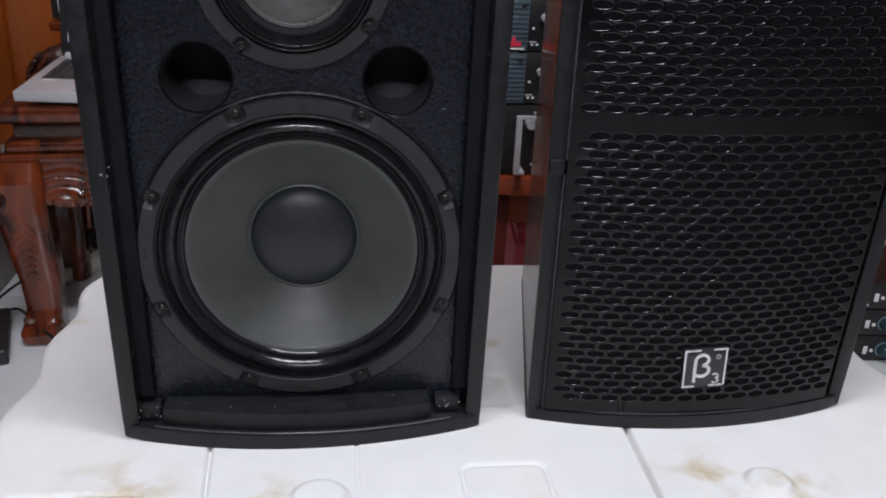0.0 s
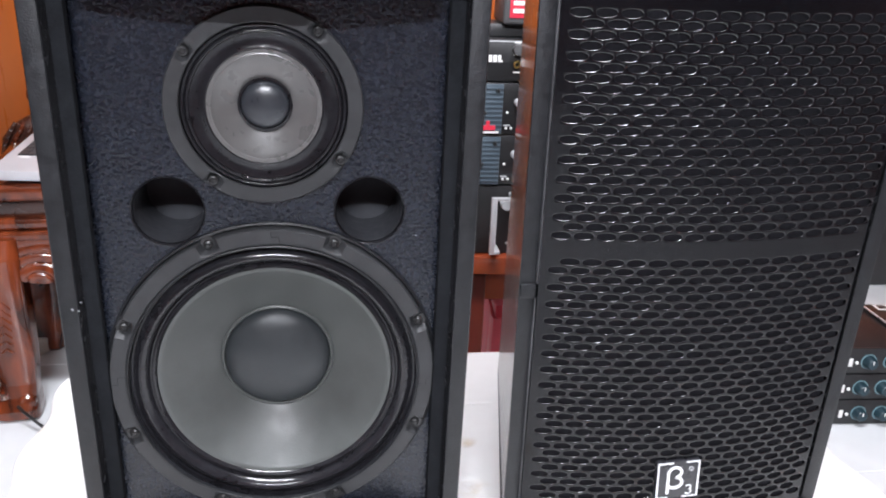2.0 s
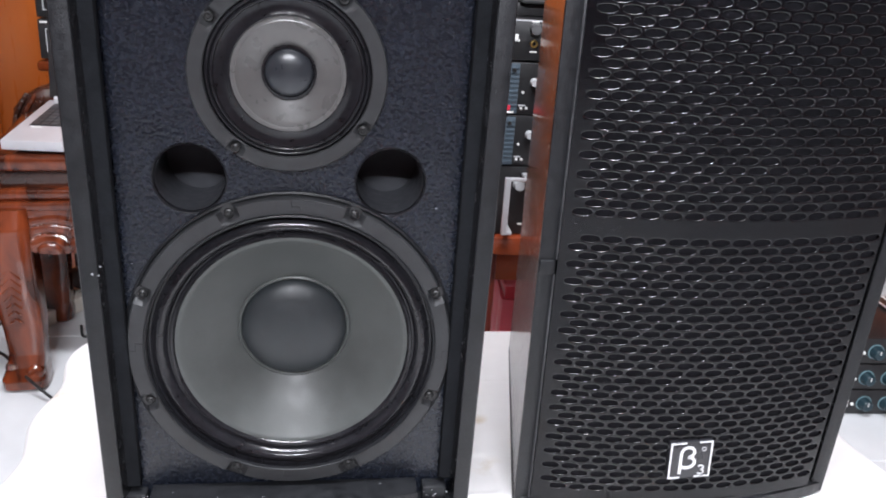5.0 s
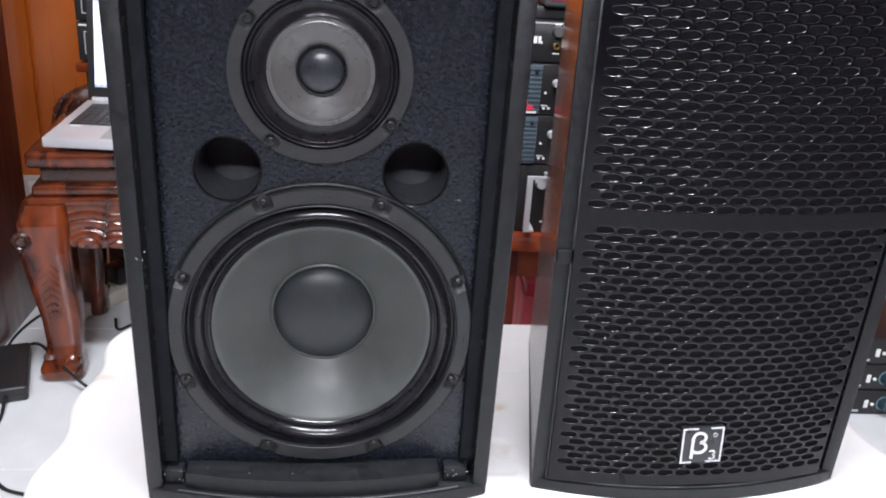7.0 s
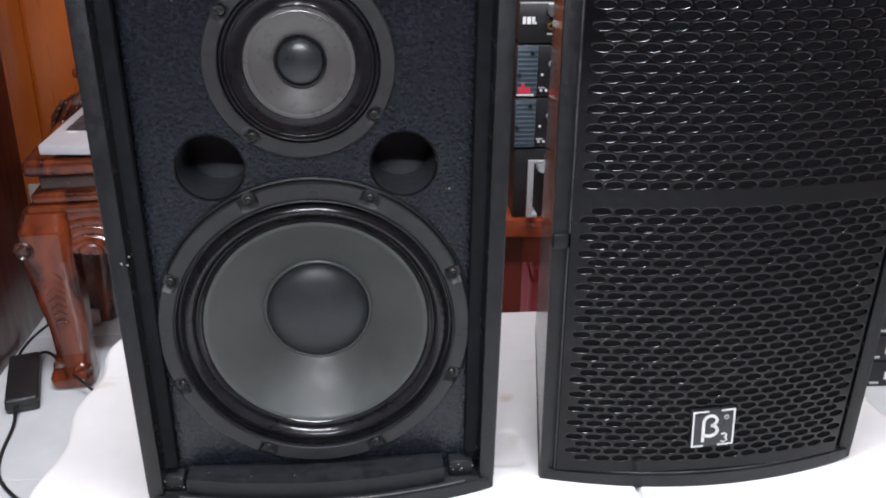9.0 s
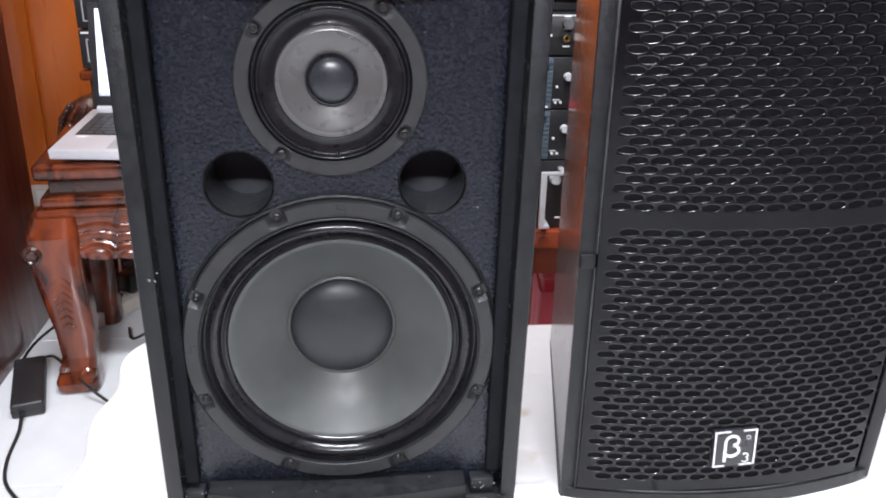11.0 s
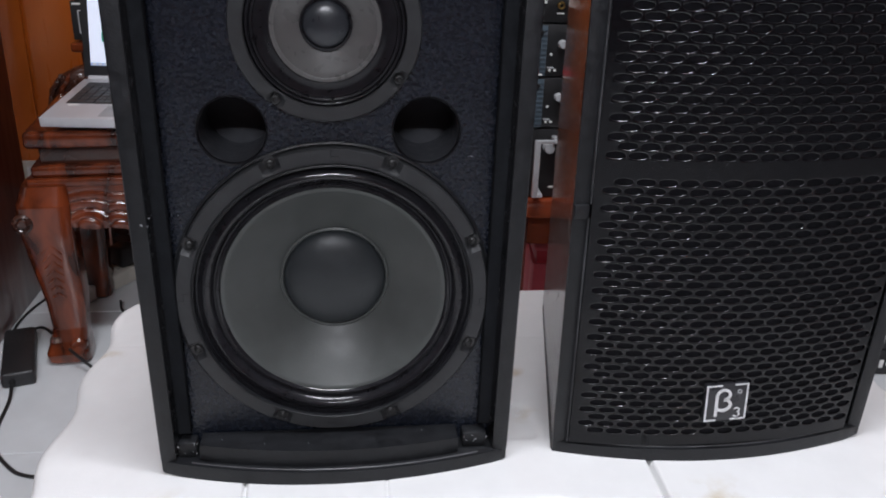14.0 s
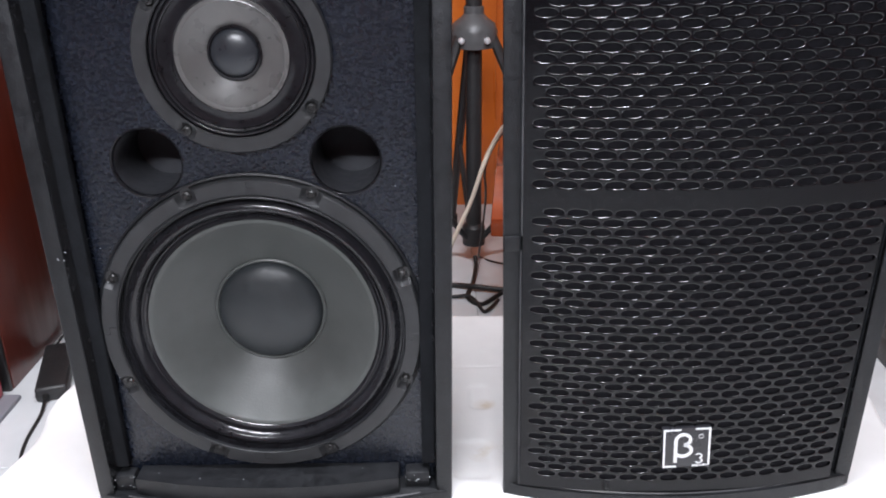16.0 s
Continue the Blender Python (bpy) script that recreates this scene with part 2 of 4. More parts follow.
def lathe(profile, segs=64, centre=(0, 0, 0), axis="y", bm=None, closed=False):
    """Turns rows of (radius, along) round an axis."""
    bm = bm or bmesh.new()
    rings = []
    for r, a in profile:
        ring = []
        for i in range(segs if r > 1e-6 else 1):
            t = 2 * math.pi * i / segs
            u, v = r * math.cos(t), r * math.sin(t)
            p = {"y": (u, a, v), "z": (u, v, a), "x": (a, u, v)}[axis]
            ring.append(bm.verts.new(Vector(p) + Vector(centre)))
        rings.append(ring)
    pairs = list(zip(rings, rings[1:]))
    if closed:
        pairs.append((rings[-1], rings[0]))
    for p, q in pairs:
        for i in range(segs):
            j = (i + 1) % segs
            if len(p) == 1 and len(q) == 1:
                break
            if len(p) == 1:
                bm.faces.new((p[0], q[i], q[j]))
            elif len(q) == 1:
                bm.faces.new((p[i], p[j], q[0]))
            else:
                bm.faces.new((p[i], p[j], q[j], q[i]))
    return bm


def prism(poly, lo, hi, bevel=0.0, axis="z", bm=None):
    """A closed outline pushed along an axis, with bevelled rims."""
    own = bm or bmesh.new()

    def at(u, v, a):
        return {"z": (u, v, a), "y": (u, a, v), "x": (a, u, v)}[axis]

    low = [own.verts.new(at(u, v, lo)) for u, v in poly]
    high = [own.verts.new(at(u, v, hi)) for u, v in poly]
    a, b = own.faces.new(low), own.faces.new(high)
    for i in range(len(poly)):
        j = (i + 1) % len(poly)
        own.faces.new((low[i], low[j], high[j], high[i]))
    if bevel:
        bmesh.ops.bevel(own, geom=list(set(a.edges) | set(b.edges)), offset=bevel, segments=2, profile=0.5, affect="EDGES")
    return own


def spline(points, steps=8):
    """A smooth line through points."""
    p = [Vector(q) for q in points]
    out = []
    for i in range(len(p) - 1):
        a, b, c, d = p[max(i - 1, 0)], p[i], p[i + 1], p[min(i + 2, len(p) - 1)]
        for s in range(steps):
            t = s / steps
            out.append(0.5 * (2 * b + (c - a) * t + (2 * a - 5 * b + 4 * c - d) * t * t + (3 * b - a - 3 * c + d) * t ** 3))
    return out + [p[-1]]


def tube(points, r, segs=10, bm=None, radii=None):
    """A round bar along a line of points."""
    bm = bm or bmesh.new()
    p = [Vector(q) for q in points]
    rings, up = [], Vector((0.3, 0.2, 1)).normalized()
    for i, c in enumerate(p):
        d = (p[min(i + 1, len(p) - 1)] - p[max(i - 1, 0)]).normalized()
        s = d.cross(up)
        s = (s if s.length > 0.05 else d.cross(Vector((1, 0, 0)))).normalized()
        n = s.cross(d).normalized()
        rad = radii[i] if radii else r
        rings.append([bm.verts.new(c + rad * (math.cos(a) * s + math.sin(a) * n)) for a in (2 * math.pi * k / segs for k in range(segs))])
    for a, b in zip(rings, rings[1:]):
        for i in range(segs):
            j = (i + 1) % segs
            bm.faces.new((a[i], a[j], b[j], b[i]))
    bm.faces.new(rings[0])
    bm.faces.new(rings[-1][::-1])
    return bm


def rounded_rect(x0, x1, y0, y1, r, n=5):
    out = []
    for cx, cy, a in ((x1 - r, y1 - r, 0), (x0 + r, y1 - r, 90), (x0 + r, y0 + r, 180), (x1 - r, y0 + r, 270)):
        out += [(cx + r * math.cos(radians(a + 90 * k / n)), cy + r * math.sin(radians(a + 90 * k / n))) for k in range(n + 1)]
    return out


# ---- setting ----
X0, X1, Y0, Y1, ZC = -2.6, 2.8, -2.6, 2.95, 2.9


def structure(name, bm, material, label, category):
    return tagged(part(name, bm, material, None, smooth=0), label, category, kind="structure")


floor = structure("floor", box(X0 - 0.1, X1 + 0.1, Y0 - 0.1, Y1 + 0.1, -0.1, -0.004), GROUT, "pale grey glazed tile floor with thin grout lines", "floor")
structure("ceiling", box(X0 - 0.1, X1 + 0.1, Y0 - 0.1, Y1 + 0.1, ZC, ZC + 0.1), CEIL, "plain white painted ceiling", "ceiling")
# unseen walls close the room; their dark tone lowers fill on the speakers
structure("wall_south", box(X0, X1, Y0 - 0.1, Y0, 0, ZC), RED_WOOD, "unseen wall in dark wood, kept dark to cut fill light", "wall")
structure("wall_west", box(X0 - 0.1, X0, Y0, Y1, 0, ZC), RED_WOOD, "unseen wall in dark wood, kept dark to cut fill light", "wall")
structure("wall_east", box(X1, X1 + 0.1, Y0, Y1, 0, ZC), RED_WOOD, "unseen wall in dark wood, kept dark to cut fill light", "wall")
wall_north = structure("wall_north", box(X0, X1, Y1 + 0.03, Y1 + 0.13, 0, ZC), ORANGE_WOOD, "orange varnished wooden panelled wall", "wall")

# ---- packing foam platform ----
TOP = 0.44
PX0, PX1, PY0, PY1 = -0.3425, 0.684, 0.42, 1.182


def foam_platform():
    nx, ny = 900, 400
    xs, ys = np.linspace(PX0, PX1, nx), np.linspace(PY0, PY1, ny)
    gx, gy = np.meshgrid(xs, ys)

    def groove(d, w, depth):
        return -depth * np.exp(-(d / w) ** 2)

    def rect(cx, cy, hx, hy, r):
        qx, qy = np.abs(gx - cx) - hx + r, np.abs(gy - cy) - hy + r
        return np.hypot(np.maximum(qx, 0), np.maximum(qy, 0)) + np.minimum(np.maximum(qx, qy), 0) - r

    z = np.zeros_like(gx)
    z += groove(gx - 0.3145 - 0.03 * (gy - 0.66), 0.0024, 0.012) * (gy < 0.8)
    z += groove(gx + 0.117 + 0.06 * (gy - 0.66), 0.0021, 0.006) * (gy < 0.8)
    z += groove(gx - 0.026, 0.0020, 0.0016) * (gy < 0.8)
    z += groove(gy - 1.02, 0.002, 0.001)
    for cx, cy, hx, hy in ((0.17, 0.60, 0.042, 0.075), (-0.235, 0.60, 0.06, 0.055)):
        z += groove(rect(cx, cy, hx, hy, 0.012), 0.0022, 0.0032)
    for cx, cy, hx, hy in ((0.195, 0.945, 0.014, 0.028), (0.18, 0.815, 0.022, 0.035), (0.62, 0.95, 0.02, 0.04)):
        d = rect(cx, cy, hx, hy, 0.012)
        z += -0.0022 / (1 + np.exp(d / 0.0018))
    for cx, cy, r, h in ((0.429, 0.629, 0.022, 0.008), (-0.010, 0.632, 0.026, 0.007), (0.43, 0.50, 0.02, 0.01), (-0.19, 0.50, 0.02, 0.01)):
        d = np.hypot(gx - cx, (gy - cy) * 1.05)
        z += h / (1 + np.exp((d - r) / 0.0018))
    z += 0.0012 * np.sin(gx * 9 + 1) * np.sin(gy * 11)
    # soft rim
    edge = np.minimum(np.minimum(gx - PX0, PX1 - gx), np.minimum(gy - PY0, PY1 - gy))
    z -= 0.011 * np.exp(-edge / 0.005)
    # pulled-in corners and a wavy outline
    cx, cy = (PX0 + PX1) / 2, (PY0 + PY1) / 2
    ux, uy = (gx - cx) / (PX1 - PX0) * 2, (gy - cy) / (PY1 - PY0) * 2
    k = 17.0
    shrink = np.maximum(np.abs(ux), np.abs(uy)) / np.maximum((np.abs(ux) ** k + np.abs(uy) ** k) ** (1 / k), 1e-6)
    shrink = 1 - (1 - shrink) * np.maximum(np.abs(ux), np.abs(uy)) ** 14
    wave = 1 + 0.012 * np.cos((gy - 0.95) * 39.3) * np.abs(ux) ** 6
    px, py = cx + (gx - cx) * shrink * wave, cy + (gy - cy) * shrink
    verts = np.stack([px, py, TOP + z], -1).reshape(-1, 3).tolist()
    faces = [(j * nx + i, j * nx + i + 1, (j + 1) * nx + i + 1, (j + 1) * nx + i) for j in range(ny - 1) for i in range(nx - 1)]
    rim = [i for i in range(nx)] + [j * nx + nx - 1 for j in range(1, ny)] + [(ny - 1) * nx + i for i in range(nx - 2, -1, -1)] + [j * nx for j in range(ny - 2, 0, -1)]
    base = len(verts)
    levels = ((0.40, 1.0), (0.30, 0.995), (0.06, 0.985), (0.0, 0.975))
    for zz, f in levels:
        for r in rim:
            x, y, _ = verts[r]
            verts.append((cx + (x - cx) * f, cy + (y - cy) * f, zz))
    prev = rim
    m = len(rim)
    for q in range(len(levels)):
        cur = list(range(base + q * m, base + (q + 1) * m))
        faces += [(prev[i], cur[i], cur[(i + 1) % m], prev[(i + 1) % m]) for i in range(m)]
        prev = cur
    faces.append(prev)
    me = bpy.data.meshes.new("foam_block")
    me.from_pydata(verts, [], faces)
    me.materials.append(PACKING)
    me.shade_smooth()
    me.set_sharp_from_angle(angle=radians(50))
    return tagged(new("foam_block", me), "large white stained packing foam block with moulded grooves and pegs", "foam block")


foam_platform()

# ---- loudspeakers ----
HW, SH, SD, ST, BULGE, TAPER = 0.1825, 0.597, 0.345, 0.016, 0.030, 0.069
BAF = 0.022


def front(x, hw=HW, b=BULGE):
    return -b * max(0.0, 1 - (x / hw) ** 2)


def plan_outline(hw, back, off=0.0, n=28, r=0.005):
    """Plan of a panel whose front edge bows out."""
    pts = [(hw - r + r * math.sin(a), r - r * math.cos(a) + off) for a in (radians(90 - 30 * k) for k in range(3))]
    pts += [(x, front(x) + off) for x in np.linspace(hw - r, -hw + r, n)]
    pts += [(-hw + r - r * math.sin(a), r - r * math.cos(a) + off) for a in (radians(30 * k + 30) for k in range(3))]
    return pts + [(-hw + TAPER, back), (hw - TAPER, back)]


def filled(outline, holes, y, thick):
    """A flat plate in the xz plane with holes right through it."""
    bm = bmesh.new()
    loops = []
    for pts in [outline] + holes:
        vs = [bm.verts.new((u, y, v)) for u, v in pts]
        loops.append([bm.edges.new((vs[i], vs[(i + 1) % len(vs)])) for i in range(len(vs))])
    bmesh.ops.triangle_fill(bm, use_beauty=True, edges=[e for lp in loops for e in lp], normal=(0, -1, 0))
    made = bmesh.ops.extrude_face_region(bm, geom=list(bm.faces))
    bmesh.ops.translate(bm, verts=[v for v in made["geom"] if isinstance(v, bmesh.types.BMVert)], vec=(0, thick, 0))
    return bm


def circle(cx, cz, r, n=64):
    return [(cx + r * math.cos(2 * math.pi * i / n), cz + r * math.sin(2 * math.pi * i / n)) for i in range(n)]


LEAN, WIDEN, NARROW = 0.022, 0.048, 0.16


def raked(bm):
    """Lets the cabinet's front edge come forward and widen towards the top, while the back narrows."""
    for v in bm.verts:
        v.co.y -= LEAN * v.co.z * max(0.0, 1 - max(0.0, v.co.y) / SD)
        v.co.x *= 1 + (WIDEN - NARROW * max(0.0, v.co.y) / SD) * v.co.z
    return bm


def cabinet_shell(root):
    part("bottom_panel", raked(prism(plan_outline(HW, SD), 0, ST, 0.003)), BLACK_PAINT, root)
    part("top_panel", raked(prism(plan_outline(HW, SD), SH - ST, SH, 0.003)), BLACK_PAINT, root)
    for sx in (-1, 1):
        a, b = sorted((sx * HW, sx * (HW - ST)))
        skew = [(sx * HW, 0), (sx * (HW - ST), 0), (sx * (HW - ST - TAPER), SD), (sx * (HW - TAPER), SD)]
        ob = part("side_panel", raked(prism(skew, ST, SH - ST, 0.002)), GLOSS_SIDE, root, "glossy black tapered side panel")
        part("front_lip", raked(box(a + 0.0005 * (sx < 0), b - 0.0005 * (sx > 0), -0.0012, 0.003, 0.0025, SH - 0.0025, 0.0012)), BLACK_PAINT, ob)
    part("back_panel", raked(box(-HW + ST + TAPER, HW - ST - TAPER, SD - 0.016, SD - 0.004, ST, SH - ST)), BLACK_PAINT, root)


WZ, MZ, PZ = 0.195, 0.4595, 0.3632
PORTS = (-0.0908, 0.0897)
MX = -0.0025


def screw(root, x, y, z, r=0.0045):
    bm = lathe([(0, -0.0026), (r * 0.35, -0.0026), (r * 0.4, -0.0014), (r * 0.55, -0.0022), (r * 0.9, -0.0012), (r, 0), (r, 0.003)], 12, (x, y, z))
    return part("screw", bm, SCREW, root)


def woofer(root):
    c = (0, 0, WZ)
    wf = part("woofer", bmesh_ring(0.1388, 0.1546, WZ, 8, notch=0.0082, bolt=0.1505), FRAME, root, "charcoal woofer basket ring with eight screw notches")
    part("outer_gasket", lathe([(0.1549, 0.0225), (0.1552, 0.0195), (0.1566, 0.0188), (0.1584, 0.0195), (0.1588, 0.0225)], 128, c), BLACK_PAINT, wf)
    part("gasket", lathe([(0.1368, 0.0135), (0.1370, 0.0100), (0.1380, 0.0092), (0.1390, 0.0098), (0.1392, 0.0116)], 128, c), BLACK_PAINT, wf)
    rolls = [(1.0, 0.0125), (0.97, 0.0165), (0.92, 0.0190), (0.85, 0.0190), (0.76, 0.0172), (0.65, 0.0148), (0.53, 0.0136), (0.43, 0.0148), (0.33, 0.0180), (0.26, 0.0218), (0.21, 0.0222), (0.16, 0.0200), (0.11, 0.0196), (0.06, 0.0208), (0.0, 0.0232)]
    rolls = [(0.1122 + 0.0258 * u, d) for u, d in rolls]
    fine = []
    for (r0, a0), (r1, a1) in zip(rolls, rolls[1:]):
        fine += [(r0 + (r1 - r0) * q, a0 + (a1 - a0) * q) for q in (0, 0.5)]
    rolls = fine + [rolls[-1]]
    part("surround", lathe(rolls, 128, c), RUBBER, wf, "glossy black corrugated surround")
    cone = [(0.1124, 0.0225), (0.110, 0.0228), (0.108, 0.0240)]
    cone += [(0.108 - 0.0525 * u, 0.0240 + 0.0390 * u ** 0.94) for u in np.linspace(0.05, 1, 16)]
    part("cone", lathe(cone, 128, c), CONE, wf, "dark grey paper cone")
    part("glue_ring", lathe([(0.0572, 0.0622), (0.0564, 0.0605), (0.0550, 0.0597), (0.0538, 0.0602), (0.0530, 0.0618)], 96, c), CONE, wf)
    cap = [(0.0532, 0.0625), (0.0527, 0.0610)]
    cap += [(0.0525 * math.cos(a), 0.0612 - 0.0165 * math.sin(a)) for a in (radians(q) for q in range(6, 91, 7))] + [(0, 0.0447)]
    part("dust_cap", lathe(cap, 96, c), DUST, wf, "black domed dust cap")
    for k in range(8):
        a = radians(22.5 + 45 * k)
        x, z = math.cos(a), math.sin(a)
        part("screw_seat", lathe([(0, 0.0186), (0.0066, 0.0186), (0.0072, 0.0192), (0.0072, 0.0205)], 20, (0.1497 * x, 0, WZ + 0.1497 * z)), BLACK_PLASTIC, wf, "dark sunk screw seat")
        screw(wf, 0.1490 * x, 0.0178, WZ + 0.1490 * z, 0.0046)
    # stepped joints where the rim gasket's segments meet
    for deg in (89, -2.5, 179, 268):
        a = radians(deg)
        u, v = Vector((math.cos(a), 0, math.sin(a))), Vector((-math.sin(a), 0, math.cos(a)))
        base = Vector((0, 0.0115, WZ))
        pts = [base + u * r + v * w for r, w in ((0.1396, -0.0048), (0.1468, -0.0048), (0.1468, 0.0030), (0.1540, 0.0030))]
        part("gasket_joint", tube(pts, 0.00035, 5), BLACK_PAINT, wf)


def bmesh_ring(r0, r1, cz, n, cx=0.0, y0=0.0115, back=0.022, notch=0.0075, bolt=None, first=22.5, segs=192, dip=0.008):
    """A flat basket ring with a rounded rim and a sunk half-round notch at every screw."""
    bm = bmesh.new()
    bolt = bolt or r1 - 0.0055
    rings = []
    radial = [(r0, back), (r0, y0 + 0.001), (r0 + 0.001, y0)] + [(r0 + (r1 - r0) * u, y0) for u in np.linspace(0.12, 0.9, 12)] + [(r1 - 0.0008, y0 + 0.0008), (r1, y0 + 0.002), (r1, back)]
    centres = [(bolt * math.cos(radians(first + 360 / n * k)), bolt * math.sin(radians(first + 360 / n * k))) for k in range(n)]
    for r, y in radial:
        ring = []
        for i in range(segs):
            a = 2 * math.pi * i / segs
            u, v = r * math.cos(a), r * math.sin(a)
            d = min(math.hypot(u - p, v - q) for p, q in centres)
            sink = dip / (1 + math.exp(min(40, (d - notch) / 0.0007))) if y < back - 0.001 else 0
            ring.append(bm.verts.new((cx + u, min(back - 0.0005, y + sink) if y < back - 0.001 else y, cz + v)))
        rings.append(ring)
    for p, q in zip(rings, rings[1:]):
        for i in range(segs):
            j = (i + 1) % segs
            bm.faces.new((p[i], p[j], q[j], q[i]))
    return bm


def midrange(root):
    c = (MX, 0, MZ)
    md = part("midrange", bmesh_ring(0.0722, 0.0862, MZ, 4, MX, 0.0150, 0.022, 0.0062, 0.0805, 54.5, 160, 0.006), FRAME, root, "charcoal midrange basket ring with four screws")
    rolls = [(0.0723, 0.0165)]
    for i in range(41):
        u = i / 40
        rolls.append((0.0719 - u * 0.0085, 0.0195 - 0.0024 * abs(math.sin(math.pi * 2 * u)) ** 0.7 - 0.002 * u))
    rolls += [(0.0620, 0.0178), (0.0600, 0.0182), (0.0572, 0.0184), (0.0540, 0.0184), (0.0520, 0.0174), (0.0508, 0.0172), (0.0500, 0.0176), (0.0492, 0.0184)]
    part("surround", lathe(rolls, 112, c), RUBBER, md, "glossy black corrugated surround")
    part("cone", lathe([(0.0496, 0.0176), (0.0480, 0.0174), (0.0465, 0.0179), (0.0456, 0.0176)] + [(0.0452 - 0.0227 * u, 0.0179 + 0.0142 * u ** 0.9) for u in np.linspace(0.03, 1, 14)], 112, c), MIDCONE, md, "shiny grey paper cone")
    part("cap_ring", lathe([(0.0240, 0.0318), (0.0238, 0.0288), (0.0216, 0.0285), (0.0210, 0.0315)], 64, c), RUBBER, md)
    part("dust_cap", lathe([(0.0212 * math.cos(a), 0.0308 - 0.0085 * math.sin(a)) for a in (radians(q) for q in range(0, 90, 9))] + [(0, 0.0223)], 64, c), MIDCAP, md, "blue-grey domed dust cap")
    for k in range(4):
        a = radians(54.5 + 90 * k)
        screw(md, MX + 0.0805 * math.cos(a), 0.0175, MZ + 0.0805 * math.sin(a), 0.0045)


def batten(z0, z1, x0, x1):
    """The curved strip that holds the grille, along an inner edge."""
    xs = np.linspace(x1, x0, 30)
    poly = [(x, front(x) + 0.010) for x in xs] + [(x0, BAF), (x1, BAF)]
    return raked(prism(poly, z0, z1, 0.0025))


def open_speaker(m):
    root = thing("loudspeaker", m, "black three-way loudspeaker without grille, bare drivers, standing on packing foam", "loudspeaker", "pair of loudspeakers")
    cabinet_shell(root)
    iw = HW - ST
    baffle = filled([(-iw, ST), (iw, ST), (iw + 0.005, SH - ST), (-iw - 0.005, SH - ST)], [circle(0, WZ, 0.1485, 96), circle(MX, MZ, 0.079, 72), circle(PORTS[0], PZ, 0.0330, 56), circle(PORTS[1], PZ, 0.0330, 56)], BAF, 0.016)
    bf = part("baffle", baffle, BAFFLE, root, "blue-black baffle with coarse textured paint", smooth=30)
    for x in PORTS:
        tube_part = part("port", lathe([(0.0308, BAF + 0.0035), (0.0308, 0.06), (0.0308, 0.092), (0.0, 0.0925)], 56, (x, 0, PZ)), PORT, bf)
        part("rim", lathe([(0.0334, BAF + 0.0004), (0.0331, BAF - 0.0004), (0.0327, BAF - 0.0005), (0.0322, BAF - 0.0001), (0.0316, BAF + 0.0007), (0.0311, BAF + 0.0018), (0.0308, BAF + 0.004)], 72, (x, 0, PZ)), RUBBER, tube_part, "glossy rounded port rim")
    woofer(root)
    midrange(root)
    # added black strips paint the shade along the recess's inner walls
    for sx in (-1, 1):
        a, b = sorted((sx * (iw - 0.0006), sx * (iw - 0.0150)))
        part("seal_strip", raked(box(a, b, BAF - 0.010, BAF + 0.001, 0.04, SH - 0.042, 0.002)), MATT_BLACK, root, "matt black strip standing in for shade at the inner wall")
    part("grille_batten", batten(ST, 0.036, -0.142, 0.128), BLACK_PAINT, root)
    part("grille_batten", batten(SH - 0.038, SH - ST, -0.145, 0.145), BLACK_PAINT, root)
    paint_flecks(root)
    edge_line(root)
    for x, w in ((-0.156, 0.010), (0.147, 0.013)):
        part("corner_block", box(x - w, x + w, 0.004, BAF, ST, 0.034, 0.003), BLACK_PAINT, root)
    return root


def edge_line(root):
    """Pale line that paints the glossy highlight along the bottom panel's front."""
    pts = [(x, front(x) + 0.0045, ST + 0.0006) for x in np.linspace(-0.150, 0.150, 32)]
    part("worn_edge", raked(tube(pts, 0.0009, 6)), EDGE_SHINE, root)


def paint_flecks(root):
    """Chipped specks of white paint in the corners and on the ledge."""
    rnd = random.Random(4)
    bm = bmesh.new()
    spots = [(-0.158, 0.0005, 0.030, 0.016, 9), (0.148, 0.0005, 0.030, 0.014, 7), (-0.161, BAF - 0.0012, 0.052, 0.006, 4), (-0.164, -0.008, 0.285, 0.010, 6), (-0.150, BAF - 0.0005, 0.285, 0.012, 3), (0.132, BAF - 0.0004, 0.339, 0.003, 2)]
    for x, y, z, spread, count in spots:
        for _ in range(count):
            m = Matrix.Translation((x + rnd.uniform(-spread, spread), y, z + rnd.uniform(-spread, spread) * 0.5)) @ Matrix.Diagonal((rnd.uniform(0.0003, 0.0013), 0.0003, rnd.uniform(0.0003, 0.0008), 1))
            bmesh.ops.create_icosphere(bm, subdivisions=1, radius=1, matrix=m)
    for x, y in ((-0.075, -0.004), (-0.030, -0.006), (0.09, 0.010), (-0.12, 0.006)):
        bmesh.ops.create_icosphere(bm, subdivisions=1, radius=1, matrix=Matrix.Translation((x, y, 0.0362)) @ Matrix.Diagonal((0.0007, 0.0006, 0.0004, 1)))
    part("paint_flecks", bm, FLECK, root, "white specks of chipped paint")["kind"] = "stuff"


PITCH_X = 0.02035


def bow(x):
    """The grille's face, a little flatter than the cabinet's lip."""
    return -0.0069 - 0.0176 * (1 - (x / 0.16) ** 2)


